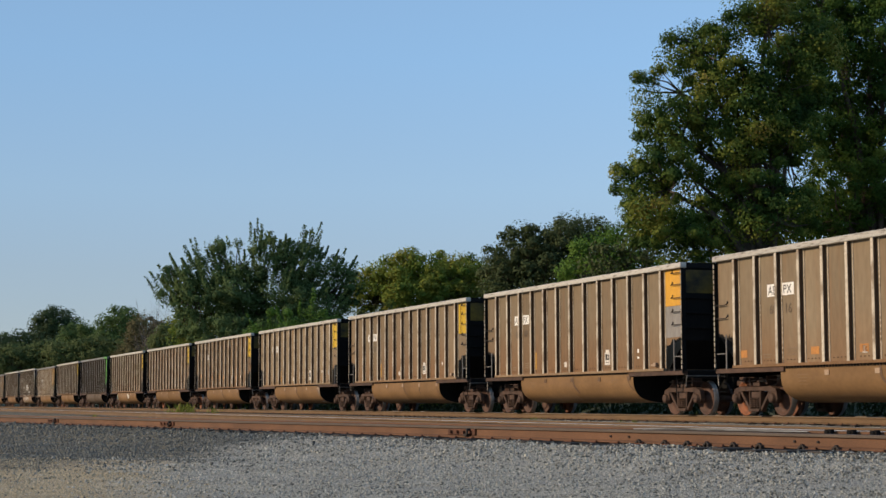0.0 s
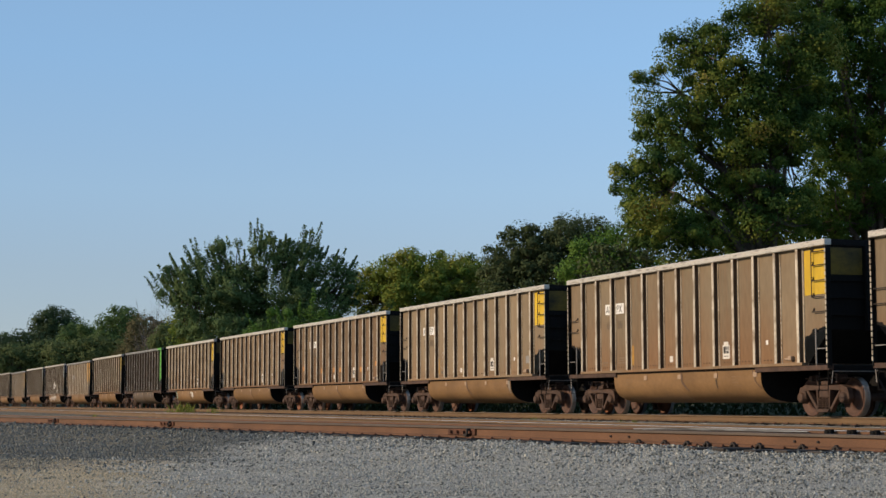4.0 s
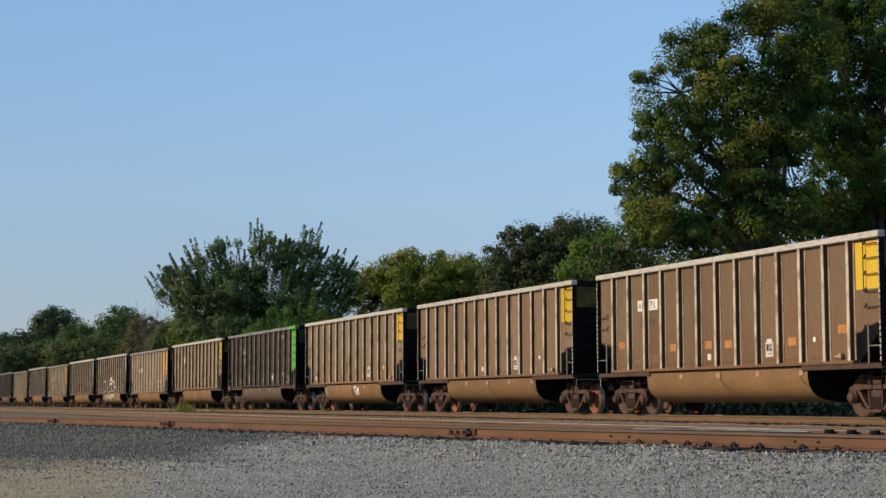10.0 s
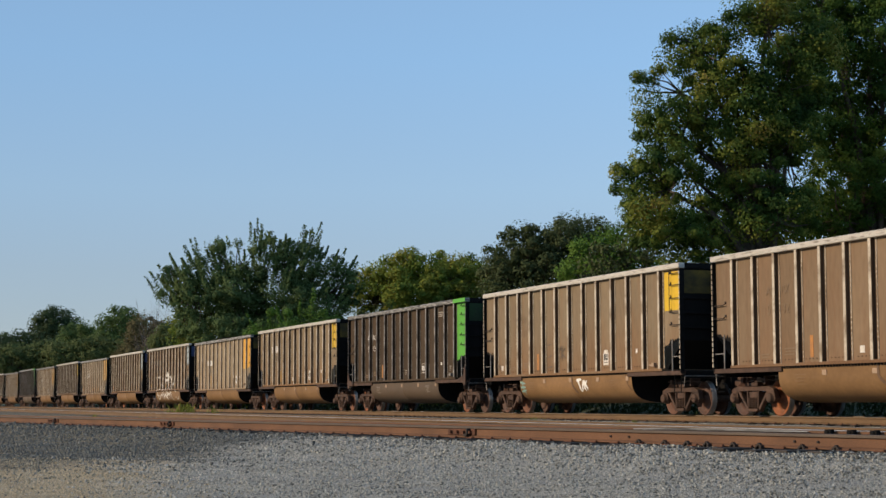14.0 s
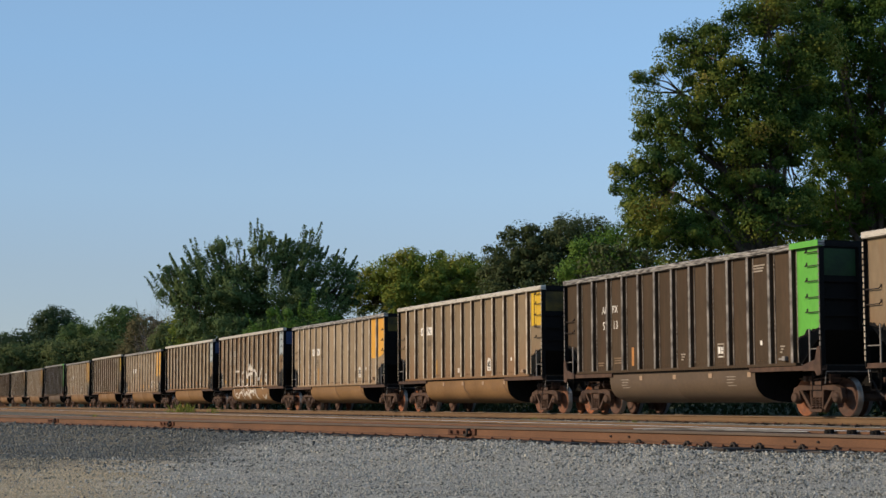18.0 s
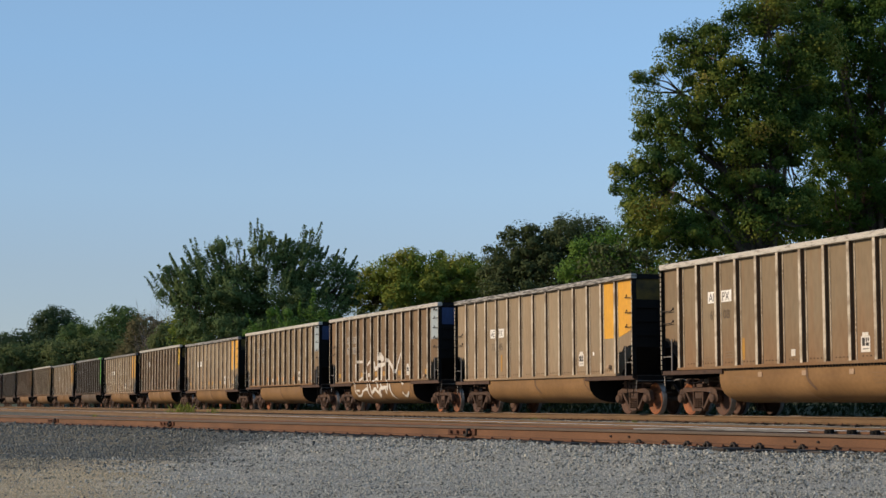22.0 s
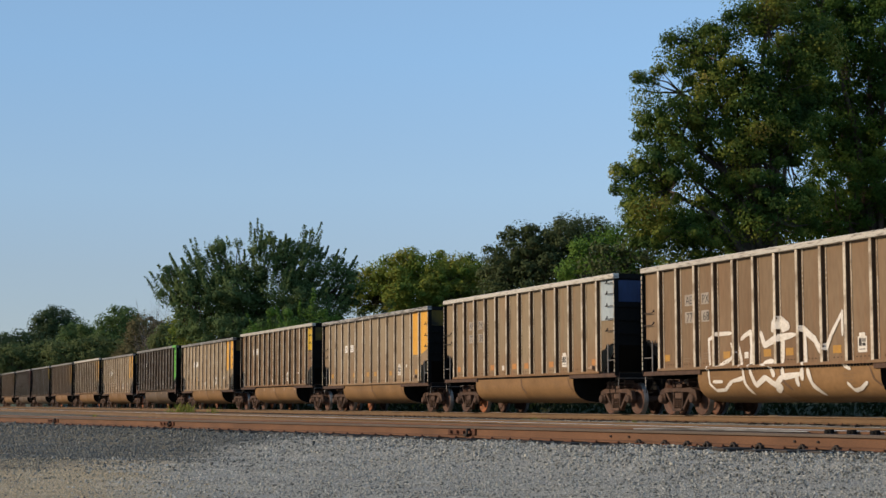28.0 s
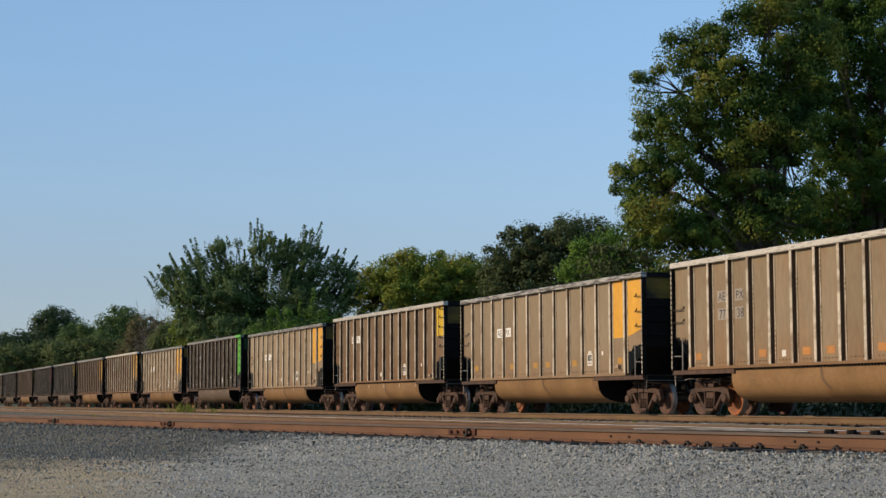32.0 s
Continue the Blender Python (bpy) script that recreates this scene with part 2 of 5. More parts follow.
ORANGE = mat("orange_yellow_paint", (0.593, 0.304, 0.0266), (0.456, 0.205, 0.0228), 0.5, 0, 2, (1, 1, 0.4), 0.5, 12, 0.12, 0.03, 0.08)
GREEN = mat("bright_green_paint", (0.0988, 0.365, 0.038), (0.0684, 0.274, 0.0304), 0.5, 0, 2, (1, 1, 0.4), 0.5, 12, 0.12, 0.03)
SILVER = mat("pale_blue_grey_paint", (0.33, 0.385, 0.41), (0.23, 0.26, 0.28), 0.5, 0, 2, (1, 1, 0.4), 0.5, 12, 0.15, 0.03)
STAIN = mat("dark_rust_run", (0.105, 0.062, 0.036), (0.15, 0.088, 0.048), 0.7, 0, 3, (1, 1, 1), 0.8, 20, 0.2, 0)
GREYP = mat("weathered_grey_paint", (0.258, 0.243, 0.228), (0.152, 0.129, 0.106), 0.6, 0, 2, (1, 1, 0.4), 0.8, 12, 0.15, 0.03)
RED = mat("dull_red_paint", (0.228, 0.0304, 0.0228), (0.137, 0.0228, 0.019), 0.6, 0, 2, (1, 1, 0.4), 0.6, 12, 0.15, 0.03)
TEAL = mat("pale_teal_spray", (0.228, 0.38, 0.342), (0.152, 0.266, 0.236), 0.6, 0, 3, (1, 1, 1), 0.6, 30, 0.2, 0.02)
BLUE = mat("navy_blue_paint", (0.0228, 0.0456, 0.122), (0.0152, 0.0266, 0.0684), 0.55, 0, 2, (1, 1, 0.4), 0.8, 12, 0.15, 0.03)
WHITE = mat("chalky_white_paint", (0.78, 0.76, 0.72), (0.60, 0.56, 0.50), 0.6, 0, 3, (1, 1, 1), 0.5, 30, 0.15, 0.02)
GHOST = mat("dusty_faded_white", (0.319, 0.281, 0.236), (0.228, 0.182, 0.137), 0.6, 0, 3, (1, 1, 1), 0.8, 30, 0.2, 0.02)
LETTER = mat("faded_black_lettering", (0.0266, 0.0243, 0.0228), (0.0532, 0.0418, 0.0342), 0.6, 0, 5, (1, 1, 1), 0.6, 30, 0.2, 0)
FADED = mat("faded_grey_lettering", (0.095, 0.0684, 0.0456), (0.129, 0.0874, 0.0532), 0.6, 0, 5, (1, 1, 1), 0.8, 30, 0.2, 0)
TRACE = mat("nearly_worn_off_lettering", (0.160, 0.106, 0.060), (0.190, 0.125, 0.070), 0.6, 0, 5, (1, 1, 1), 0.8, 30, 0.2, 0)
TUB_PRINT = mat("worn_tub_lettering", (0.185, 0.108, 0.050), (0.21, 0.125, 0.058), 0.6, 0, 5, (1, 1, 1), 0.8, 30, 0.2, 0)
RUSTMARK = mat("orange_rust_mark", (0.46, 0.195, 0.045), (0.30, 0.135, 0.050), 0.7, 0, 5, (1, 1, 1), 0.8, 30, 0.2, 0)
AMBER = mat("dull_amber_paint", (0.395, 0.205, 0.0304), (0.289, 0.152, 0.0456), 0.6, 0, 5, (1, 1, 1), 0.7, 30, 0.2, 0)
DUSTTAN = mat("pale_tan_label", (0.357, 0.251, 0.167), (0.274, 0.182, 0.114), 0.6, 0, 5, (1, 1, 1), 0.6, 30, 0.2, 0)
RUST_RAIL = mat("rust_brown_rail", (0.158, 0.076, 0.038), (0.100, 0.049, 0.026), 0.8, 0.1, 1.3, (1, 1, 3), 0.9, 45, 0.25, 0.1)
DUST_RAIL = mat("dusty_tan_rail", (0.162, 0.098, 0.048), (0.108, 0.065, 0.033), 0.8, 0.1, 1.3, (1, 1, 3), 0.8, 45, 0.25, 0.1)
HEAD = mat("dull_rail_head", (0.110, 0.082, 0.062), (0.072, 0.052, 0.038), 0.6, 0.3, 2.0, (1, 1, 1), 0.7, 45, 0.2, 0.05)
RUNNING = mat("worn_bright_rail_head", (0.56, 0.55, 0.53), (0.30, 0.285, 0.26), 0.45, 0.35, 0.8, (1, 1, 1), 0.7, 45, 0.15, 0.03)
SHINE = mat("polished_rail_head", (0.58, 0.56, 0.53), (0.36, 0.33, 0.30), 0.42, 0.85, 1.2, (1, 1, 1), 0.5, 45, 0.1, 0.02)
# Light and dark patches of colour stand in for glints on the steel.
GLINT = mat("steel_with_painted_glints", (0.44, 0.43, 0.42), (0.10, 0.088, 0.08), 0.35, 0.7, 1.1, (1, 1, 14), 0.95, 30, 0.15, 0.02, edge=(0.40, 0.60))
TIE = mat("weathered_tie_wood", (0.057, 0.0471, 0.0395), (0.0266, 0.0228, 0.0198), 0.9, 0, 3, (1, 6, 6), 0.8, 40, 0.4, 0.3, 0.3)
IRON = mat("dark_track_iron", (0.038, 0.0289, 0.0243), (0.0213, 0.0167, 0.0152), 0.75, 0.2, 8, (1, 1, 1), 0.8, 40, 0.3, 0.2)
RUSTY = mat("rusted_joint_steel", (0.129, 0.0494, 0.0243), (0.057, 0.0266, 0.0167), 0.85, 0.1, 6, (1, 1, 1), 0.8, 40, 0.3, 0.2)
BARK = mat("grey_brown_bark", (0.114, 0.0874, 0.0646), (0.0494, 0.038, 0.0289), 0.95, 0, 1.5, (1, 1, 0.25), 0.9, 9, 0.4, 0.5)
TWIG = mat("pale_dry_twigs", (0.205, 0.163, 0.129), (0.122, 0.0912, 0.0722), 0.95, 0, 2, (1, 1, 1), 0.8, 9, 0.3, 0.1)
STONES = stone_mat("grey_crushed_stone", [(0.12, 0.122, 0.110), (0.37, 0.365, 0.315), (0.26, 0.262, 0.230), (0.46, 0.448, 0.390), (0.18, 0.182, 0.162), (0.33, 0.305, 0.260), (0.44, 0.43, 0.38)])
DARK_STONES = stone_mat("darker_grey_ballast", [(0.045, 0.048, 0.044), (0.100, 0.104, 0.094), (0.068, 0.071, 0.064), (0.135, 0.138, 0.122), (0.085, 0.089, 0.080), (0.215, 0.212, 0.190)])
TAN_STONES = stone_mat("sandy_gravel", [(0.365, 0.289, 0.175), (0.289, 0.239, 0.152), (0.319, 0.281, 0.198), (0.395, 0.334, 0.22)])
GRASS = leaf_mat("sunlit_grass", [(0.122, 0.152, 0.0304), (0.205, 0.228, 0.0456), (0.304, 0.289, 0.0836)], 0.3)
OAK = leaf_mat("oak_leaves", [(0.015, 0.039, 0.010), (0.028, 0.061, 0.0125), (0.068, 0.108, 0.017), (0.168, 0.180, 0.026), (0.215, 0.165, 0.036)], 0.1)
DEEP = leaf_mat("deep_green_leaves", [(0.018, 0.044, 0.009), (0.036, 0.078, 0.0125), (0.085, 0.132, 0.019), (0.190, 0.215, 0.033)], 0.1)
DARK_OAK = leaf_mat("dark_dull_leaves", [(0.0342, 0.0509, 0.0198), (0.057, 0.0768, 0.0296), (0.0882, 0.103, 0.0388)])
FRESH = leaf_mat("fresh_green_leaves", [(0.0433, 0.1, 0.0175), (0.0859, 0.163, 0.0243), (0.141, 0.214, 0.0365)])
YELLOWISH = leaf_mat("yellow_green_leaves", [(0.050, 0.100, 0.017), (0.110, 0.165, 0.026), (0.215, 0.225, 0.036), (0.300, 0.255, 0.050)])
BLUEGREEN = leaf_mat("blue_green_leaves", [(0.042, 0.076, 0.027), (0.077, 0.120, 0.040), (0.128, 0.172, 0.054)], 0.12)
# Distance haze is put into the next three leaf colours.
HAZY = leaf_mat("distant_olive_leaves", [(0.0558, 0.0811, 0.0282), (0.0811, 0.1081, 0.0349), (0.1115, 0.1275, 0.0432)])
FAR_GREEN = leaf_mat("distant_green_leaves", [(0.0486, 0.085, 0.0282), (0.0709, 0.1159, 0.0349), (0.0994, 0.143, 0.0416)])
FAR_DARK = leaf_mat("distant_dark_leaves", [(0.0325, 0.0541, 0.0249), (0.0466, 0.0735, 0.0307), (0.0649, 0.0907, 0.0358)])
# Green taken almost to black, with the train's shade in it.
WEEDS = leaf_mat("shade_dark_weeds", [(0.006, 0.0125, 0.003), (0.010, 0.019, 0.004), (0.017, 0.026, 0.006)])
RUSSET = leaf_mat("dry_olive_brown_leaves", [(0.076, 0.0747, 0.0321), (0.1106, 0.0966, 0.0416), (0.144, 0.1142, 0.0529)])


# ---- mesh helpers ----
def part(name, bm, material, parent=None, label="", at=None):
    """Links a bmesh, or a mesh made before, as one mesh object under a thing or a part."""
    if isinstance(bm, bpy.types.Mesh):
        me = bm
    else:
        me = bpy.data.meshes.new(name)
        bmesh.ops.recalc_face_normals(bm, faces=bm.faces)
        bm.to_mesh(me)
        bm.free()
        me.materials.append(material)
    ob = new(name, me)
    if parent:
        ob.parent = parent
    if at:
        ob.matrix_basis = at
    if label:
        ob["label"] = label
    return ob


def box(bm, x0, x1, y0, y1, z0, z1):
    v = [bm.verts.new((x, y, z)) for x in (x0, x1) for y in (y0, y1) for z in (z0, z1)]
    for f in ((0, 1, 3, 2), (4, 6, 7, 5), (0, 4, 5, 1), (2, 3, 7, 6), (0, 2, 6, 4), (1, 5, 7, 3)):
        bm.faces.new([v[i] for i in f])
    return v


def boxes(*dims, bevel=0.0):
    bm = bmesh.new()
    for d in dims:
        box(bm, *d)
    if bevel:
        bmesh.ops.bevel(bm, geom=list(bm.edges), offset=bevel, segments=1, affect="EDGES", profile=0.5)
    return bm


def prism(bm, pts, y0, y1):
    """A flat outline in x and z, drawn out from y0 to y1."""
    a = [bm.verts.new((x, y0, z)) for x, z in pts]
    b = [bm.verts.new((x, y1, z)) for x, z in pts]
    bm.faces.new(a)
    bm.faces.new(b[::-1])
    for i in range(len(pts)):
        j = (i + 1) % len(pts)
        bm.faces.new((a[j], a[i], b[i], b[j]))


def beam(bm, p, q, w, y0, y1):
    """A straight bar from p to q in the x-z plane, w wide."""
    d = Vector((q[0] - p[0], q[1] - p[1])).normalized() * w / 2
    prism(bm, [(p[0] - d.y, p[1] + d.x), (p[0] + d.y, p[1] - d.x), (q[0] + d.y, q[1] - d.x), (q[0] - d.y, q[1] + d.x)], y0, y1)


def tube(bm, pts, r, sides=6, caps=True):
    """A round bar through points; r is one radius or one for each point."""
    rings = []
    pts = [Vector(p) for p in pts]
    for i, p in enumerate(pts):
        d = (pts[min(i + 1, len(pts) - 1)] - pts[max(i - 1, 0)]).normalized()
        u = d.orthogonal().normalized() if abs(d.z) > 0.9 else d.cross(Vector((0, 0, 1))).normalized()
        w = d.cross(u)
        rr = r[i] if isinstance(r, (list, tuple)) else r
        rings.append([bm.verts.new(p + (u * math.cos(a) + w * math.sin(a)) * rr) for a in (2 * math.pi * k / sides for k in range(sides))])
    for a, b in zip(rings, rings[1:]):
        for k in range(sides):
            bm.faces.new((a[k], a[(k + 1) % sides], b[(k + 1) % sides], b[k]))
    if caps:
        bm.faces.new(rings[0][::-1])
        bm.faces.new(rings[-1])


def lathe(bm, prof, centre=(0, 0, 0), sides=28, smooth=True):
    """A profile of (radius, y) turned round the y axis."""
    cx, cy, cz = centre
    rings = []
    for r, y in prof:
        rings.append([bm.verts.new((cx + r * math.cos(a), cy + y, cz + r * math.sin(a))) for a in (2 * math.pi * k / sides for k in range(sides))])
    for a, b in zip(rings, rings[1:]):
        for k in range(sides):
            f = bm.faces.new((a[k], a[(k + 1) % sides], b[(k + 1) % sides], b[k]))
            f.smooth = smooth
    bm.faces.new(rings[0][::-1])
    bm.faces.new(rings[-1])


def fast_mesh(name, verts, faces, material, smooth=False):
    """A mesh from arrays: verts (n, 3) and faces (m, 3 or 4)."""
    verts, faces = np.asarray(verts, np.float32), np.asarray(faces, np.int32)
    me = bpy.data.meshes.new(name)
    k = faces.shape[1]
    me.vertices.add(len(verts))
    me.vertices.foreach_set("co", verts.ravel())
    me.loops.add(faces.size)
    me.loops.foreach_set("vertex_index", faces.ravel())
    me.polygons.add(len(faces))
    me.polygons.foreach_set("loop_start", np.arange(0, faces.size, k, dtype=np.int32))
    if smooth:
        me.polygons.foreach_set("use_smooth", np.ones(len(faces), bool))
    me.update(calc_edges=True)
    me.materials.append(material)
    return me


def lettering(text, height, material):
    """Text as a flat mesh in x and z, its lower left at the origin."""
    cu = bpy.data.curves.new("lettering", "FONT")
    cu.body, cu.size, cu.resolution_u = text, height * 1.42, 2
    ob = bpy.data.objects.new("lettering", cu)
    scene.collection.objects.link(ob)
    bpy.context.view_layer.update()
    me = bpy.data.meshes.new_from_object(ob.evaluated_get(bpy.context.evaluated_depsgraph_get()))
    bpy.data.objects.remove(ob)
    me.transform(Matrix.Rotation(radians(90), 4, "X"))
    me.materials.clear()
    me.materials.append(material)
    return me


# ---- plan of the yard: x runs along the train's track, rail tops at z = 0 ----
TRACK_Y = 23.395           # middle of the train's track
SIDE_Y = 21.795            # near face of the cars
PITCH = 16.18              # coupler to coupler
BODY = 14.44


def siding(x):
    """The near siding's front rail, which leaves the yard at a small angle."""
    return 10.69 + 0.155 * (x + 15.4) - 0.0008 * max(0.0, -34.0 - x) ** 2


def ground_z(x, y):
    d = siding(x) - y
    z = -0.205
    if d > 0.5:
        k = min((d - 0.5) / 3.2, 1.0)
        z -= 0.2 * k * k * (3 - 2 * k)
    if y > 26.5:
        k = min((y - 26.5) / 3.0, 1.0)
        z -= 0.25 * k * k * (3 - 2 * k)
        k = min(max(y - 30.0, 0) / 7.0, 1.0)
        z += 1.3 * k * k * (3 - 2 * k)
    if -80 < x < 15 and -10 < y < 45:
        z += 0.03 * noise.noise(Vector((x * 0.5, y * 0.5, 0))) + 0.012 * noise.noise(Vector((x * 2.1, y * 2.1, 3)))
    return z


def spot(bearing, depth):
    """Plan place at a depth in front of the tripod and a sideways bearing (tangent)."""
    return (-depth * math.cos(YAW) + bearing * depth * math.sin(YAW), depth * math.sin(YAW) + bearing * depth * math.cos(YAW))


def build_ground():
    xs = [-3000, -1500, -800, -450, -300, -220, -160, -120, -95, -80, -70] + [-62 + 0.5 * i for i in range(125)] + [4, 12, 25, 60, 150, 400, 1000, 3000]
    ys = [-3000, -1000, -300, -100, -40, -15, -8] + [-4 + 0.35 * i for i in range(100)] + [34, 40, 50, 70, 100, 150, 250, 500, 1000, 3000]
    verts = [(x, y, ground_z(x, y)) for x in xs for y in ys]
    ny = len(ys)
    faces = [(i * ny + j, (i + 1) * ny + j, (i + 1) * ny + j + 1, i * ny + j + 1) for i in range(len(xs) - 1) for j in range(ny - 1)]
    m = bpy.data.materials.new("gravel_yard_and_grass")
    m.use_nodes = True
    n, l = m.node_tree.nodes, m.node_tree.links
    b = n["Principled BSDF"]
    b.inputs["Roughness"].default_value = 0.95
    tc = n.new("ShaderNodeTexCoord")
    vor = n.new("ShaderNodeTexVoronoi")
    vor.inputs["Scale"].default_value = 55
    nz = n.new("ShaderNodeTexNoise")
    nz.inputs["Scale"].default_value, nz.inputs["Detail"].default_value = 0.8, 6
    for t in (vor, nz):
        l.new(tc.outputs["Object"], t.inputs["Vector"])
    sepc = n.new("ShaderNodeSeparateColor")
    l.new(vor.outputs["Color"], sepc.inputs[0])
    stone = n.new("ShaderNodeValToRGB")
    e = stone.color_ramp.elements
    e[0].color, e[1].color = (0.18, 0.178, 0.158, 1), (0.46, 0.448, 0.395, 1)
    l.new(sepc.outputs[0], stone.inputs[0])
    tint = n.new("ShaderNodeMix")
    tint.data_type, tint.blend_type = "RGBA", "MULTIPLY"
    tint.inputs["Factor"].default_value = 0.6
    tone = n.new("ShaderNodeValToRGB")
    e = tone.color_ramp.elements
    e[0].position, e[0].color = 0.35, (0.62, 0.62, 0.62, 1)
    e[1].position, e[1].color = 0.65, (1.05, 1.0, 0.92, 1)
    l.new(nz.outputs["Fac"], tone.inputs[0])
    l.new(stone.outputs[0], tint.inputs["A"])
    l.new(tone.outputs[0], tint.inputs["B"])
    sep = n.new("ShaderNodeSeparateXYZ")
    l.new(tc.outputs["Object"], sep.inputs[0])
    patch = n.new("ShaderNodeTexNoise")
    patch.inputs["Scale"].default_value, patch.inputs["Detail"].default_value = 0.7, 3
    l.new(tc.outputs["Object"], patch.inputs["Vector"])

    def zone(colour, ax, ay, c0, wobble, soft, base):
        """Multiplies the ground by a tone where ax * x + ay * y + wobble * noise passes c0."""
        dot = n.new("ShaderNodeVectorMath")
        dot.operation = "DOT_PRODUCT"
        dot.inputs[1].default_value = (ax, ay, 0)
        l.new(tc.outputs["Object"], dot.inputs[0])
        s = n.new("ShaderNodeMath")
        s.operation = "MULTIPLY_ADD"
        s.inputs[1].default_value = wobble
        l.new(patch.outputs["Fac"], s.inputs[0])
        l.new(dot.outputs["Value"], s.inputs[2])
        k = n.new("ShaderNodeMapRange")
        k.inputs["From Min"].default_value, k.inputs["From Max"].default_value = c0, c0 + soft
        l.new(s.outputs[0], k.inputs["Value"])
        mz = n.new("ShaderNodeMix")
        mz.data_type, mz.blend_type = "RGBA", "MULTIPLY"
        mz.inputs["B"].default_value = colour
        l.new(k.outputs[0], mz.inputs["Factor"])
        l.new(base, mz.inputs["A"])
        return mz.outputs["Result"]

    soil = zone((0.38, 0.40, 0.42, 1), -1.0, -1.6, 15.6 + 1.5, 3.0, 2.5, tint.outputs["Result"])
    soil = zone((1.28, 1.06, 0.76, 1), -0.35, -1.3, 2.1, 1.5, 1.2, soil)
    edge = n.new("ShaderNodeMath")
    edge.operation = "MULTIPLY_ADD"
    edge.inputs[1].default_value = 4.0
    l.new(nz.outputs["Fac"], edge.inputs[0])
    l.new(sep.outputs["Y"], edge.inputs[2])
    far = n.new("ShaderNodeMapRange")
    far.inputs["From Min"].default_value, far.inputs["From Max"].default_value = 29.0, 30.5
    l.new(edge.outputs[0], far.inputs["Value"])
    weeds = n.new("ShaderNodeValToRGB")
    e = weeds.color_ramp.elements
    e[0].position, e[0].color = 0.35, (0.027, 0.038, 0.014, 1)
    e[1].position, e[1].color = 0.7, (0.065, 0.068, 0.027, 1)
    l.new(nz.outputs["Fac"], weeds.inputs[0])
    mx = n.new("ShaderNodeMix")
    mx.data_type = "RGBA"
    l.new(far.outputs[0], mx.inputs["Factor"])
    l.new(soil, mx.inputs["A"])
    l.new(weeds.outputs[0], mx.inputs["B"])
    l.new(mx.outputs["Result"], b.inputs["Base Color"])
    bp = n.new("ShaderNodeBump")
    bp.inputs["Strength"].default_value, bp.inputs["Distance"].default_value = 0.9, 0.03
    l.new(vor.outputs["Distance"], bp.inputs["Height"])
    l.new(bp.outputs[0], b.inputs["Normal"])
    ob = new("ground", fast_mesh("ground", verts, faces, m, True))
    tagged(ob, "flat rail yard of grey crushed gravel with weeds beyond", "ground", kind="structure")


build_ground()

def stone_mesh(name, places, sizes, material, seed, solid=False):
    """Many broken stones, each its own island, from one angular lump turned and squashed at random."""
    rng = np.random.default_rng(seed)
    bm = bmesh.new()
    bmesh.ops.create_icosphere(bm, subdivisions=1, radius=1) if solid else bmesh.ops.create_cone(bm, segments=4, radius1=1, radius2=0.3, depth=1.3, cap_ends=True)
    bmesh.ops.triangulate(bm, faces=bm.faces)
    bm.verts.index_update()
    base = np.array([v.co for v in bm.verts])
    tri = np.array([[v.index for v in f.verts] for f in bm.faces])
    bm.free()
    k, nv = len(places), len(base)
    q = rng.normal(size=(k, 4))
    q /= np.linalg.norm(q, axis=1)[:, None]
    w, x, y, z = q.T
    rot = np.stack([1 - 2 * (y * y + z * z), 2 * (x * y - z * w), 2 * (x * z + y * w),
                    2 * (x * y + z * w), 1 - 2 * (x * x + z * z), 2 * (y * z - x * w),
                    2 * (x * z - y * w), 2 * (y * z + x * w), 1 - 2 * (x * x + y * y)], 1).reshape(k, 3, 3)
    lump = base[None] * (1 + rng.uniform(-0.32, 0.32, (k, nv, 1)))
    lump = lump * (rng.uniform(0.6, 1.25, (k, 1, 3)) * np.asarray(sizes)[:, None, None])
    v = np.einsum("kij,knj->kni", rot, lump) + np.asarray(places)[:, None, :]
    f = tri[None] + (np.arange(k) * nv)[:, None, None]
    return fast_mesh(name, v.reshape(-1, 3), f.reshape(-1, 3), material)


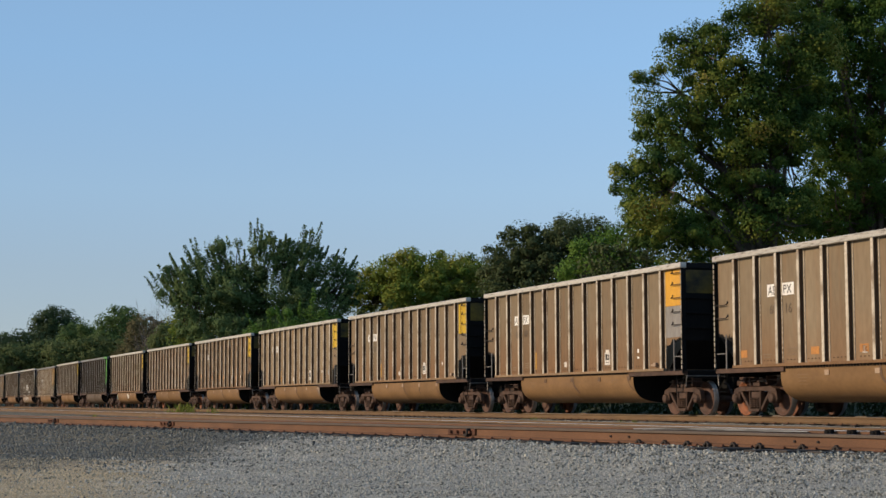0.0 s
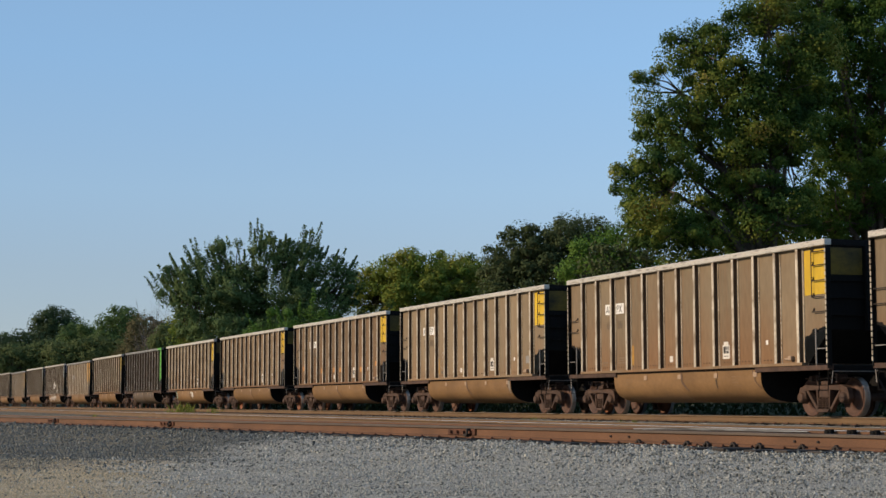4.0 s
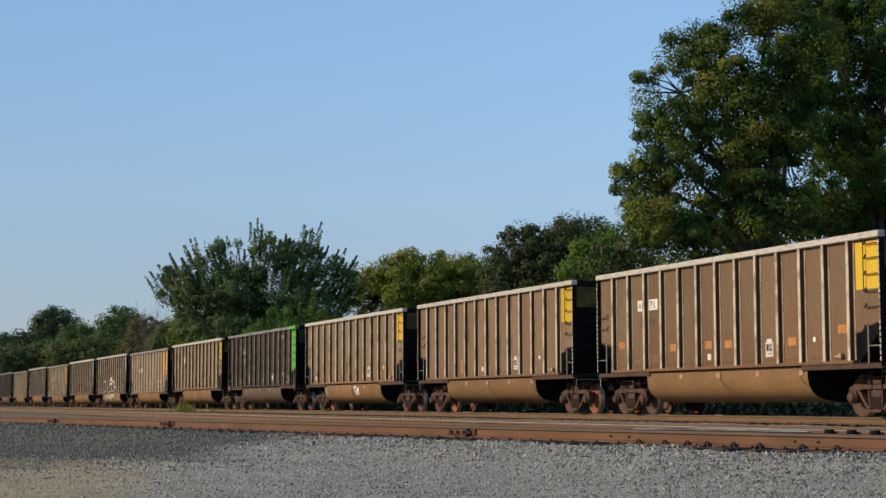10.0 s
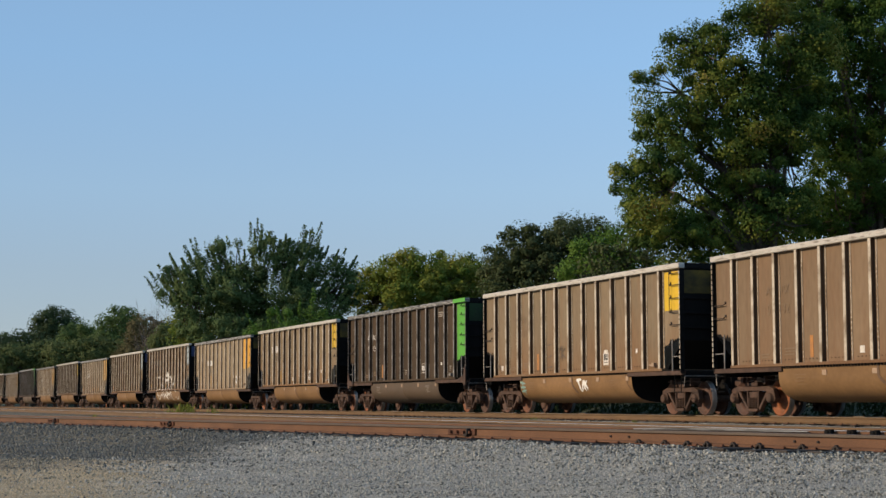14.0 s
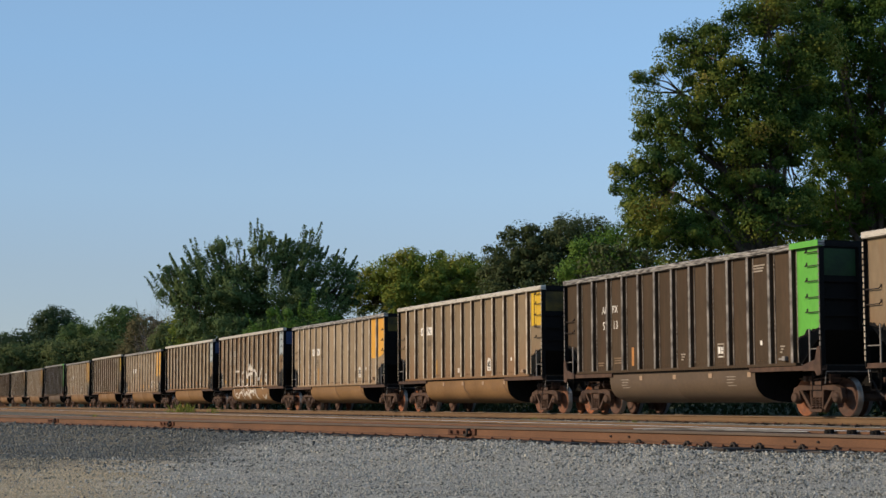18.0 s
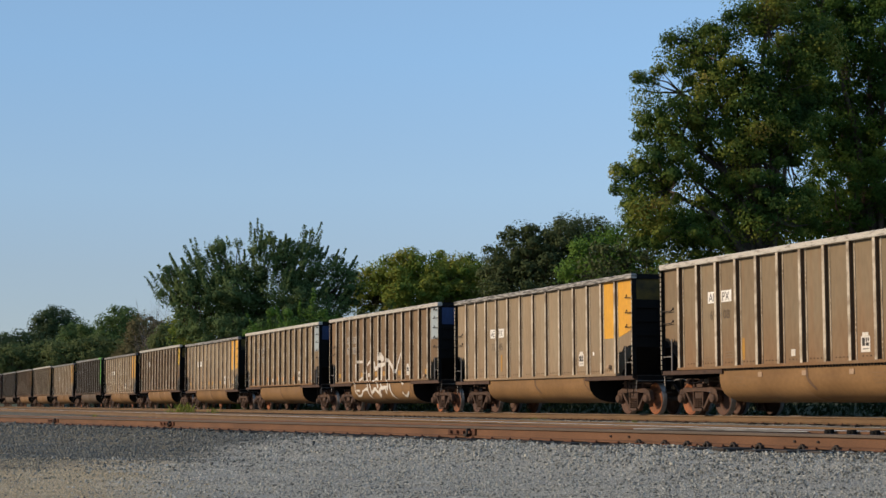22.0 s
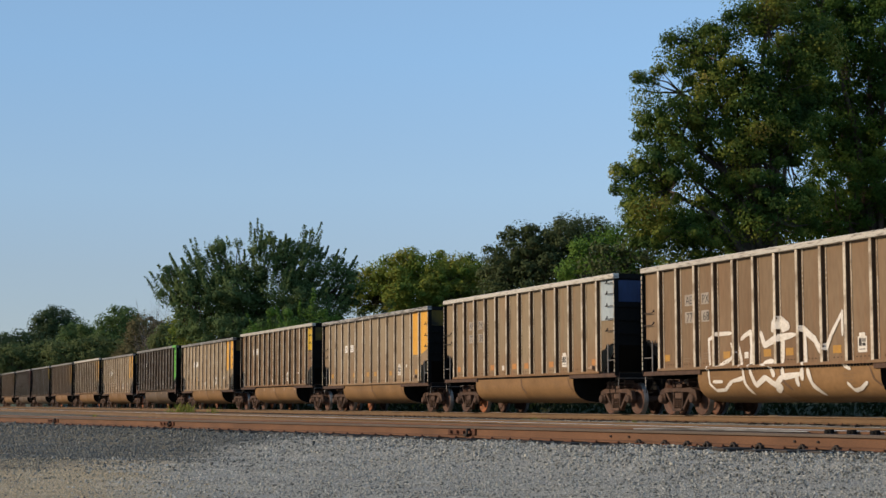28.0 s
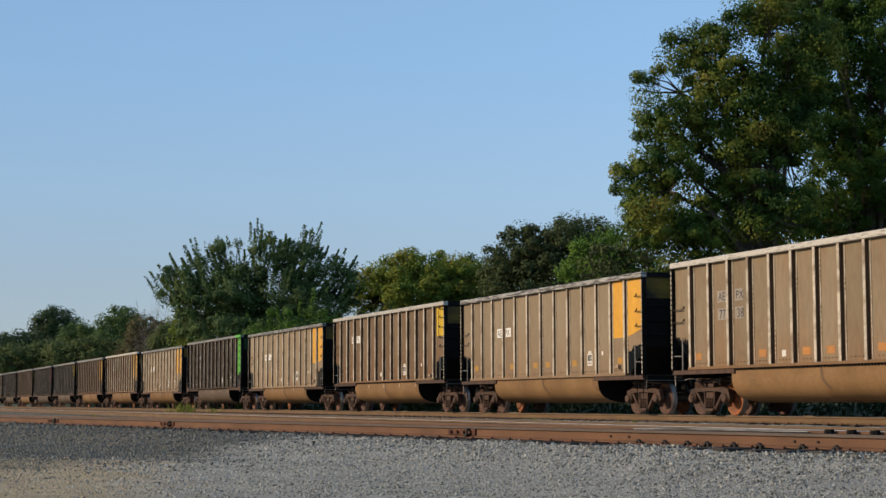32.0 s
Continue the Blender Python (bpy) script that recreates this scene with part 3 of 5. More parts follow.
def build_gravel():
    """Loose stones before the siding: pale at one end, darker grey ballast and sandy dirt at the other."""
    rng = np.random.default_rng(4)
    heap = {"pale": [], "slate": [], "sand": []}
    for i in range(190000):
        # Distance, bearing and stone size are counted from the camera, to fit its view.
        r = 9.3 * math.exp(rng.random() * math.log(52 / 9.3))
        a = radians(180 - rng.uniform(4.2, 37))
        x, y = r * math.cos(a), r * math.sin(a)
        edge = siding(x) - y
        if edge < 0.1:
            continue
        wob = 1.2 * noise.noise(Vector((x * 0.7, y * 0.7, 9))) + rng.normal() * 0.5
        coarse = min(max(1.25 - edge / 3.2 + 0.25 * wob, 0.0), 1.0)
        if y < 3.3 - 0.05 * (x + 20) + wob * 0.6 and -24 + wob < x < -12.5 - 0.8 * (y - 1.5) and rng.random() < 0.8:
            if rng.random() < 0.25:
                continue
            kind = "sand"
        elif x < -18.5 - (y - 1.8) * 1.6 + wob * 2.6:
            kind = "slate"
        else:
            kind = "slate" if rng.random() < 0.12 + 0.26 * coarse + 0.26 * min(max((x + 17.5) / 4, 0), 1) else "pale"
        grade = 0.62 if kind == "sand" else 0.82 if kind == "slate" and x < -19 else 0.64 + 0.26 * coarse
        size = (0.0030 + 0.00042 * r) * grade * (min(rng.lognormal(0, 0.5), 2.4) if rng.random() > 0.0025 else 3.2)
        heap[kind].append((x, y, ground_z(x, y) + size * (0.1 + 0.35 * coarse * rng.random()), size))
    for kind, material, label in (("pale", STONES, "loose pale grey crushed stone on the yard"), ("slate", DARK_STONES, "darker grey ballast stones beside the siding"),
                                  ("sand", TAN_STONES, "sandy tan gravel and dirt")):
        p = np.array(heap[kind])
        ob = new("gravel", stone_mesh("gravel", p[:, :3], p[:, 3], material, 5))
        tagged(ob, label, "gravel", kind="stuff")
    p = []
    for i in range(16000):
        x = rng.uniform(-75, -12)
        y = rng.uniform(siding(x) + 0.1, 22.4)
        size = rng.uniform(0.008, 0.02)
        p.append((x, y, ground_z(x, y) + size * 0.25, size))
    p = np.array(p)
    tagged(new("ballast", stone_mesh("ballast", p[:, :3], p[:, 3], STONES, 6)), "grey ballast stones between the tracks", "ballast", kind="stuff")


build_gravel()


# ---- tracks ----
RAIL_PROFILE = [(-0.07, -0.17), (0.07, -0.17), (0.07, -0.158), (0.012, -0.135), (0.009, -0.045), (0.036, -0.035), (0.036, -0.006), (0.03, 0.0),
                (-0.03, 0.0), (-0.036, -0.006), (-0.036, -0.035), (-0.009, -0.045), (-0.012, -0.135), (-0.07, -0.158)]


def rail(parent, line, web, head, name="rail", label="", deep=False):
    """A rail of true section along a line of (x, y); the running surface has the head's material."""
    bm = bmesh.new()
    rings = []
    for i, (x, y) in enumerate(line):
        a, b = line[max(i - 1, 0)], line[min(i + 1, len(line) - 1)]
        d = Vector((b[0] - a[0], b[1] - a[1])).normalized()
        rings.append([bm.verts.new((x - d.y * o, y + d.x * o, z)) for o, z in RAIL_PROFILE])
    k = len(RAIL_PROFILE)
    for a, b in zip(rings, rings[1:]):
        for i in range(k):
            f = bm.faces.new((a[i], a[(i + 1) % k], b[(i + 1) % k], b[i]))
            f.material_index = 1 if (5 <= i <= 9 if deep else 6 <= i <= 8) else 0
    bm.faces.new(rings[0])
    bm.faces.new(rings[-1][::-1])
    ob = part(name, bm, web, parent, label)
    ob.data.materials.append(head)
    return ob


def rect(name, bm, material):
    me = bpy.data.meshes.new(name)
    bmesh.ops.recalc_face_normals(bm, faces=bm.faces)
    bm.to_mesh(me)
    bm.free()
    me.materials.append(material)
    return me


TIE_ME = rect("tie", boxes((-0.11, 0.11, -1.3, 1.3, -0.33, -0.172), bevel=0.008), TIE)
PLATE_ME = rect("tie_plate", boxes((-0.09, 0.09, -0.13, 0.13, -0.178, -0.166), (-0.05, -0.034, 0.072, 0.095, -0.166, -0.15), (0.034, 0.05, -0.095, -0.072, -0.166, -0.15)), RUSTY)


def anchor_mesh():
    bm = boxes((-0.05, -0.03, -0.11, 0.10, -0.195, -0.165))
    beam(bm, (-0.06, -0.175), (0.0, -0.125), 0.022, -0.10, -0.06)
    beam(bm, (0.0, -0.125), (0.055, -0.165), 0.02, -0.10, -0.06)
    box(bm, 0.035, 0.07, -0.115, -0.06, -0.185, -0.15)
    return rect("rail_anchor", bm, IRON)


ANCHOR_ME = anchor_mesh()


def joint_mesh():
    """A joint bar with four square nuts."""
    bm = boxes((-0.42, 0.42, -0.042, -0.012, -0.138, -0.042), bevel=0.008)
    for x in (-0.3, -0.1, 0.1, 0.3):
        box(bm, x - 0.022, x + 0.022, -0.08, -0.042, -0.112, -0.068)
    return rect("joint_bar", bm, RUSTY)


def build_track(name, label, near, x0, x1, step, web, head, ties, joints=(), anchors=(), second_head=None, bolts=()):
    """Two rails 1.505 m apart; near(x) gives the front one."""
    track = new(name)
    tagged(track, label, "railway track", kind="structure")
    xs = [x0 + (x1 - x0) * i / step for i in range(step + 1)]
    slope = lambda x: math.atan2(near(x + 0.5) - near(x - 0.5), 1.0)
    rail(track, [(x, near(x)) for x in xs], web, head, deep=name == "siding_track")
    rail(track, [(x - 1.505 * math.sin(slope(x)), near(x) + 1.505 * math.cos(slope(x))) for x in xs], web, second_head or head)
    rng = random.Random(len(name))
    for i in range(ties[2]):
        x = ties[0] + (ties[1] - ties[0]) * i / ties[2] + rng.uniform(-0.03, 0.03)
        a = slope(x)
        m = Matrix.Translation((x - 0.75 * math.sin(a), near(x) + 0.75 * math.cos(a), rng.uniform(-0.012, 0.0))) @ Matrix.Rotation(a + rng.uniform(-0.015, 0.015), 4, "Z")
        part("tie", TIE_ME, None, track, at=m)
        part("tie_plate", PLATE_ME, None, track, at=Matrix.Translation((x, near(x), 0)) @ Matrix.Rotation(a, 4, "Z"))
    for x in anchors:
        part("rail_anchor", ANCHOR_ME, None, track, at=Matrix.Translation((x, near(x), 0)) @ Matrix.Rotation(slope(x), 4, "Z"))
    for x in bolts:
        part("web_bolt", BOLT_ME, None, track, at=Matrix.Translation((x, near(x), 0)) @ Matrix.Rotation(slope(x), 4, "Z"))
    for x in joints:
        jb = part("joint_bar", JOINT_ME, None, track, at=Matrix.Translation((x, near(x), 0)) @ Matrix.Rotation(slope(x), 4, "Z"))
        part("joint_clip", CLIP_ME, None, jb)
    return track


JOINT_ME = joint_mesh()
BOLT_ME = rect("web_bolt", boxes((-0.014, 0.014, -0.032, -0.008, -0.104, -0.078), bevel=0.004), IRON)
CLIP_ME = rect("joint_clip", boxes((0.24, 0.28, -0.10, 0.05, -0.15, -0.03), (0.16, 0.28, -0.10, -0.06, -0.155, -0.115), bevel=0.006), IRON)
build_track("siding_track", "rust-brown siding rails on weathered ties in gravel", siding, -95, 6, 120, RUST_RAIL, HEAD, (-52, -10, 78), (-45.73, -37.36, -24.39),
            [-19.75, -19.2, -18.74, -18.35, -17.85, -17.38, -16.64, -16.09], bolts=(-20.46, -20.05, -16.84, -16.45))
build_track("middle_track", "straight yard track with a polished running rail", lambda x: 12.05, -400, 6, 60, DUST_RAIL, RUNNING, (-60, -12, 90), (), (), HEAD)
build_track("main_track", "dusty brown track that carries the coal train", lambda x: TRACK_Y - 0.7525, -900, 60, 80, DUST_RAIL, SHINE, (-110, -22, 150))


def build_frog():
    """Polished wing rail and bolted blocks on the siding's far rail, by the turnout."""
    frog = new("track_frog")
    a = math.atan(0.155)
    frog.matrix_basis = Matrix.Translation((-21.3, siding(-21.3) + 1.505, 0)) @ Matrix.Rotation(a, 4, "Z")
    tagged(frog, "polished steel wing rail with bolted blocks at the turnout", "railway track")
    bm = bmesh.new()
    prism(bm, [(-0.9, -0.03), (-0.9, -0.02), (0.1, 0.003), (2.3, 0.003), (2.85, -0.012), (2.85, -0.02), (2.3, -0.027), (0.1, -0.032)], -0.062, -0.038)
    part("wing_rail", bm, GLINT, frog, "polished silver wing rail")
    me = rect("bolt_block", boxes((-0.07, -0.01, -0.10, -0.04, -0.045, 0.012), (0.008, 0.06, -0.11, -0.04, -0.045, 0.02), (-0.03, 0.03, -0.13, -0.05, -0.045, 0.0), bevel=0.006), SOOT_AND_SHADE)
    for x in (3.26, 3.66, 4.06, 4.5):
        part("bolt_block", me, None, frog, at=Matrix.Translation((x, 0, 0)))


build_frog()


# ---- trees ----
def tree(name, foot, trunk_top, blobs, tips, per_tip, leaf, material, seed, label, spiky=0.0, clump=0.55, trunk_r=0.35, wide=1.0, limbs=True, shrub=False, gaps=0.34, facing=0.2, space=0.8):
    """A tapered trunk, limbs and twigs towards tips inside the crown's lobes (dx, dz, rx, rz in metres from the foot), and a clump of small leaves round every tip."""
    rng = np.random.default_rng(seed)
    fx, fy = foot
    fz = ground_z(fx, fy) - 0.1
    blobs = [(b[0], b[1] - fz, b[2], b[3]) for b in blobs]
    side = np.array([math.sin(YAW), math.cos(YAW), 0.0])
    deep = np.array([-math.cos(YAW), math.sin(YAW), 0.0])
    up = np.array([0, 0, 1.0])
    area = np.array([b[2] * b[3] for b in blobs])
    pick = rng.choice(len(blobs), tips, p=area / area.sum())
    d = rng.normal(size=(tips, 3))
    d /= np.linalg.norm(d, axis=1)[:, None]
    rad = rng.random(tips) ** 0.28 * rng.uniform(0.9, 1.08, tips)
    sprig = rng.random(tips) < 0.1
    rad[sprig] = rng.uniform(1.0, 1.15, sprig.sum())
    B = np.array([b[:4] for b in blobs])[pick]
    p = np.stack([B[:, 0] + d[:, 0] * rad * B[:, 2], d[:, 1] * rad * B[:, 2] * wide, B[:, 1] + d[:, 2] * rad * B[:, 3]], 1)
    holes = np.array([noise.noise(Vector(q) * 0.55 + Vector((seed, 0, 0))) for q in p])
    keep = (holes > -gaps) & (p[:, 2] > 0.15)
    for i in range(1, len(p)):
        keep[i] &= not (np.linalg.norm(p[:i][keep[:i]] - p[i], axis=1) < space * clump).any()
    p, sprig = p[keep], sprig[keep]
    top = np.array([0, 0, trunk_top])
    centres = np.array([(b[0] * 0.75, rng.normal() * b[2] * 0.3, b[1] - b[3] * 0.35) for b in blobs])
    tubes = []
    if limbs:
        tubes.append(([(0, 0, 0), tuple(top * 0.5 + [0.1, 0, 0]), tuple(top)], [trunk_r * 1.25, trunk_r, trunk_r * 0.8], 9))
        for c in centres:
            mid = top + (c - top) * 0.5 + rng.normal(size=3) * 0.25 + [0, 0, 0.3]
            tubes.append(([tuple(top * rng.uniform(0.75, 1.0)), tuple(mid), tuple(c)], [trunk_r * 0.55, trunk_r * 0.35, trunk_r * 0.2], 6))
        near = np.linalg.norm(p[:, None] - centres[None], axis=2).argmin(1)
        for q, c in list(zip(p, near))[:: max(1, len(p) // 260)]:
            a = centres[c]
            mid = (a + q) / 2 + rng.normal(size=3) * 0.2 - [0, 0, 0.1]
            tubes.append(([tuple(a), tuple(mid), tuple(q)], [trunk_r * 0.16, trunk_r * 0.1, 0.012], 4))
    to_world = lambda v: v[:, :1] * side + v[:, 1:2] * deep + v[:, 2:3] * up
    thing = new(name)
    thing.location = (fx, fy, fz)
    tagged(thing, label, "shrub" if shrub else "tree")
    if tubes:
        V, Fq = [], []
        for pts, rr, s in tubes:
            pts = np.array(pts, float)
            start = len(V)
            for i, q in enumerate(pts):
                t = pts[min(i + 1, len(pts) - 1)] - pts[max(i - 1, 0)]
                t /= np.linalg.norm(t) + 1e-9
                u = np.cross(t, [0.3, 1, 0.1])
                u /= np.linalg.norm(u) + 1e-9
                w = np.cross(t, u)
                for k in range(s):
                    an = 2 * math.pi * k / s
                    V.append(q + (u * math.cos(an) + w * math.sin(an)) * rr[i])
            for i in range(len(pts) - 1):
                for k in range(s):
                    Fq.append((start + i * s + k, start + i * s + (k + 1) % s, start + (i + 1) * s + (k + 1) % s, start + (i + 1) * s + k))
        part("trunk", fast_mesh("trunk", to_world(np.array(V)), Fq, BARK, True), None, thing)
    n = len(p) * per_tip
    c = np.repeat(p, per_tip, 0)
    size_c = np.repeat(np.where(sprig, 0.55, rng.uniform(0.4, 1.5, len(p))) * clump, per_tip)
    off = rng.normal(size=(n, 3))
    off /= np.linalg.norm(off, axis=1)[:, None]
    out = off.copy()
    off *= rng.random((n, 1)) ** 0.42
    off[:, 2] *= 0.75
    if spiky:
        outer = p[:, 2] + 0.35 * np.abs(p[:, 0])
        k = np.repeat((rng.random(len(p)) < spiky) & (outer > np.quantile(outer, 0.5)), per_tip)
        shoot = p * [1.0, 0.5, 1.0] + [0, 0, 1.0] + rng.normal(size=p.shape) * 0.5
        shoot = np.repeat(shoot / np.linalg.norm(shoot, axis=1)[:, None], per_tip, 0)
        along = rng.random((n, 1)) * np.repeat(rng.uniform(1.2, 2.7, (len(p), 1)), per_tip, 0) - 0.4
        off[k] = (off * 0.27 * (1.2 - along * 0.4) + shoot * along)[k]
    c = c + off * size_c[:, None]
    nrm = rng.normal(size=(n, 3)) * 0.42 + out * 1.0 + [0, -facing, 0.35]
    nrm /= np.linalg.norm(nrm, axis=1)[:, None]
    u = np.cross(nrm, rng.normal(size=(n, 3)))
    u /= np.linalg.norm(u, axis=1)[:, None] + 1e-9
    w = np.cross(nrm, u)
    ls = leaf * rng.uniform(0.6, 1.3, (n, 1))
    quad = np.stack([c - u * ls, c - w * ls * 0.55 + nrm * ls * 0.15, c + u * ls, c + w * ls * 0.55 + nrm * ls * 0.15], 1).reshape(-1, 3)
    F = np.arange(n * 4).reshape(-1, 4)
    crown = part("crown", fast_mesh("crown", to_world(quad), F, material), None, thing)
    crown["kind"] = "stuff"
    return thing


def crown_lobes(px0, depth, lobes):
    """Lobes placed to fit the camera's view: sideways and upward view offsets (3000 to the depth), as metres from the
    foot.
    """
    k = depth / 3000.0
    return [((x - px0) * k, h * k + EYE.z, rx * k, rz * k) for x, h, rx, rz in lobes]


def grow(name, px, depth, top, lobes, **kw):
    return tree(name, spot((px - 784) / 3000.0, depth), top, crown_lobes(px, depth, lobes), **kw)


grow("oak_tree", 1360, 76, 6.0, [(1166, 570, 30, 42), (1208, 628, 30, 32), (1258, 624, 50, 50), (1312, 630, 52, 56), (1365, 690, 54, 60), (1290, 548, 84, 66), (1205, 512, 62, 50), (1162, 486, 32, 34),
     (1390, 580, 80, 74), (1126, 392, 34, 46), (1190, 424, 66, 56), (1285, 440, 70, 56), (1168, 325, 66, 48), (1250, 310, 66, 50), (1370, 335, 76, 60), (1415, 470, 66, 60), (1330, 390, 70, 54), (1430, 655, 60, 62), (1345, 490, 70, 60)],
     tips=3000, per_tip=390, leaf=0.068, material=OAK, seed=11, label="tall spreading oak tree with green and yellowing leaves", clump=0.78, trunk_r=0.36, gaps=0.15, facing=0.3, space=0.80)
grow("oak_tree", 1560, 80, 6.0, [(1492, 640, 74, 86), (1575, 660, 90, 110), (1480, 715, 74, 62), (1556, 735, 84, 66), (1425, 712, 58, 50), (1452, 600, 58, 62), (1448, 500, 58, 52), (1505, 470, 60, 56), (1545, 520, 90, 76), (1490, 545, 50, 50), (1520, 385, 86, 70), (1575, 430, 80, 80), (1470, 560, 50, 50), (1660, 560, 110, 140), (1640, 400, 100, 90), (1466, 340, 60, 60)],
     tips=3000, per_tip=370, leaf=0.070, material=DEEP, seed=12, label="tall dense oak tree with dark green leaves", clump=0.80, trunk_r=0.4, gaps=0.16, facing=0.25, space=0.78)
grow("oak_tree", 985, 112, 4.5, [(895, 246, 45, 40), (935, 266, 55, 45), (990, 281, 60, 45), (1050, 281, 42, 42), (960, 210, 100, 60), (1060, 215, 60, 60)],
     tips=1300, per_tip=170, leaf=0.098, material=DARK_OAK, seed=13, label="dull dark green oak tree with a domed crown", clump=0.86, space=0.70, gaps=0.32)
grow("maple_tree", 1080, 92, 3.5, [(1050, 240, 55, 45), (1110, 260, 55, 50), (1090, 190, 70, 50), (1170, 200, 60, 50)],
     tips=800, per_tip=190, leaf=0.082, material=FRESH, seed=14, label="bright green broadleaf tree beside the oaks", clump=0.84)
grow("maple_tree", 740, 118, 4.0, [(745, 237, 55, 32), (690, 215, 45, 40), (800, 220, 52, 38), (745, 190, 105, 45), (650, 195, 35, 35)],
     tips=1200, per_tip=170, leaf=0.098, material=YELLOWISH, seed=15, label="yellow-green broadleaf tree in late summer", clump=0.80, space=0.74, gaps=0.2)
grow("maple_tree", 838, 125, 4.0, [(830, 225, 45, 35), (860, 190, 60, 45), (800, 180, 50, 40)],
     tips=700, per_tip=170, leaf=0.102, material=OAK, seed=16, label="green broadleaf tree in the tree row", clump=0.95)
grow("elm_tree", 450, 112, 2.6, [(312, 205, 34, 34), (350, 220, 40, 40), (405, 246, 45, 42), (470, 244, 48, 44), (530, 242, 45, 44), (580, 218, 38, 44), (614, 198, 22, 34), (380, 180, 80, 50), (470, 180, 90, 55), (550, 175, 70, 50),
     (450, 130, 130, 40)],
     tips=2200, per_tip=150, leaf=0.078, material=BLUEGREEN, seed=17, label="broad blue-green tree with upright spiky shoots", spiky=0.6, space=0.62, clump=0.62, trunk_r=0.3, gaps=0.17, facing=0.4)
grow("shrub", 525, 102, 0.8, [(500, 135, 30, 30), (545, 140, 30, 35), (580, 120, 25, 30), (470, 115, 30, 30)],
     tips=156, per_tip=178, leaf=0.071, material=FRESH, seed=18, label="light green upright shrub before the trees", spiky=0.6, clump=0.67, trunk_r=0.08, shrub=True)
grow("shrub", 335, 128, 0.8, [(325, 125, 25, 40), (350, 110, 40, 40), (400, 110, 40, 35)],
     tips=145, per_tip=159, leaf=0.096, material=YELLOWISH, seed=19, label="yellowish green shrub at the wood's edge", clump=0.90, trunk_r=0.08, shrub=True)
for i, (px, depth, lobes, material, label) in enumerate((
        (15, 262, [(0, 100, 32, 28), (30, 108, 25, 22), (10, 70, 50, 40)], FAR_DARK, "dark green tree at the far end of the wood"),
        (100, 268, [(95, 150, 35, 24), (75, 140, 22, 20), (120, 140, 22, 20), (95, 100, 55, 45)], FAR_DARK, "dark round-topped tree in the far wood"),
        (150, 255, [(140, 115, 30, 30), (170, 118, 25, 25), (150, 80, 50, 40)], FAR_GREEN, "mid-green tree in the far wood"),
        (215, 250, [(215, 148, 38, 26), (190, 138, 18, 18), (240, 135, 20, 20), (215, 100, 50, 45)], FAR_GREEN, "green round-topped tree in the far wood"),
        (262, 232, [(255, 130, 25, 28), (280, 110, 30, 35), (250, 85, 40, 35)], RUSSET, "thin brownish tree with dry leaves"),
        (190, 236, [(170, 90, 40, 30), (120, 85, 35, 28), (210, 85, 45, 30)], HAZY, "olive green undergrowth trees"),
        (60, 240, [(30, 80, 40, 28), (80, 85, 40, 30)], HAZY, "olive green undergrowth trees"),
        (310, 190, [(300, 110, 28, 35), (330, 95, 30, 35)], HAZY, "olive green small tree"))):
    grow("tree", px, depth, 5.0, [(a, h - 6, b, c) for a, h, b, c in lobes], tips=520, per_tip=90, leaf=0.16, material=material, seed=30 + i, label=label, clump=1.25, trunk_r=0.25, gaps=0.5, facing=0.5, space=0.5)
for i, (px, depth, h, w) in enumerate(((640, 104, 130, 70), (760, 98, 130, 80), (870, 92, 140, 80), (980, 84, 150, 90), (1120, 84, 270, 90), (1240, 88, 330, 80), (1330, 90, 360, 70), (1430, 84, 340, 90), (1560, 84, 330, 90), (450, 122, 70, 90))):
    grow("bush", px, depth, 0.8, [(px - w * 0.5, h * 0.6, w * 0.6, h * 0.5), (px + w * 0.4, h * 0.75, w * 0.6, h * 0.55), (px, h * 0.3, w, h * 0.4)],
         tips=195, per_tip=91, leaf=0.110, material=(DARK_OAK, OAK)[i % 2], seed=50 + i, label="dark green bush behind the railway", clump=0.8, trunk_r=0.08, shrub=True)


def undergrowth():
    """Rank weeds on the bank behind the main track; the train's shade is put into their dark colour."""
    rng = np.random.default_rng(66)
    n = 42000
    x = -12 - 190 * rng.random(n) ** 1.5
    y = rng.uniform(29.5, 37.5, n)
    low = np.array([ground_z(a, b) for a, b in zip(x, y)])
    patchy = np.array([noise.noise(Vector((a * 0.35, b * 0.35, 5))) for a, b in zip(x, y)])
    z = low + rng.random(n) ** 1.3 * (0.75 + 0.6 * patchy)
    c = np.stack([x, y, z], 1)
    u = rng.normal(size=(n, 3)) * [0.5, 0.5, 1.0]
    u /= np.linalg.norm(u, axis=1)[:, None]
    w = np.cross(u, rng.normal(size=(n, 3)))
    w /= np.linalg.norm(w, axis=1)[:, None]
    s = rng.uniform(0.07, 0.17, (n, 1))
    quad = np.stack([c - u * s, c - w * s * 0.4, c + u * s, c + w * s * 0.4], 1).reshape(-1, 3)
    ob = new("undergrowth", fast_mesh("undergrowth", quad, np.arange(n * 4).reshape(-1, 4), WEEDS))
    tagged(ob, "rank green weeds on the bank, shade put into their colour", "weeds", kind="stuff")


undergrowth()


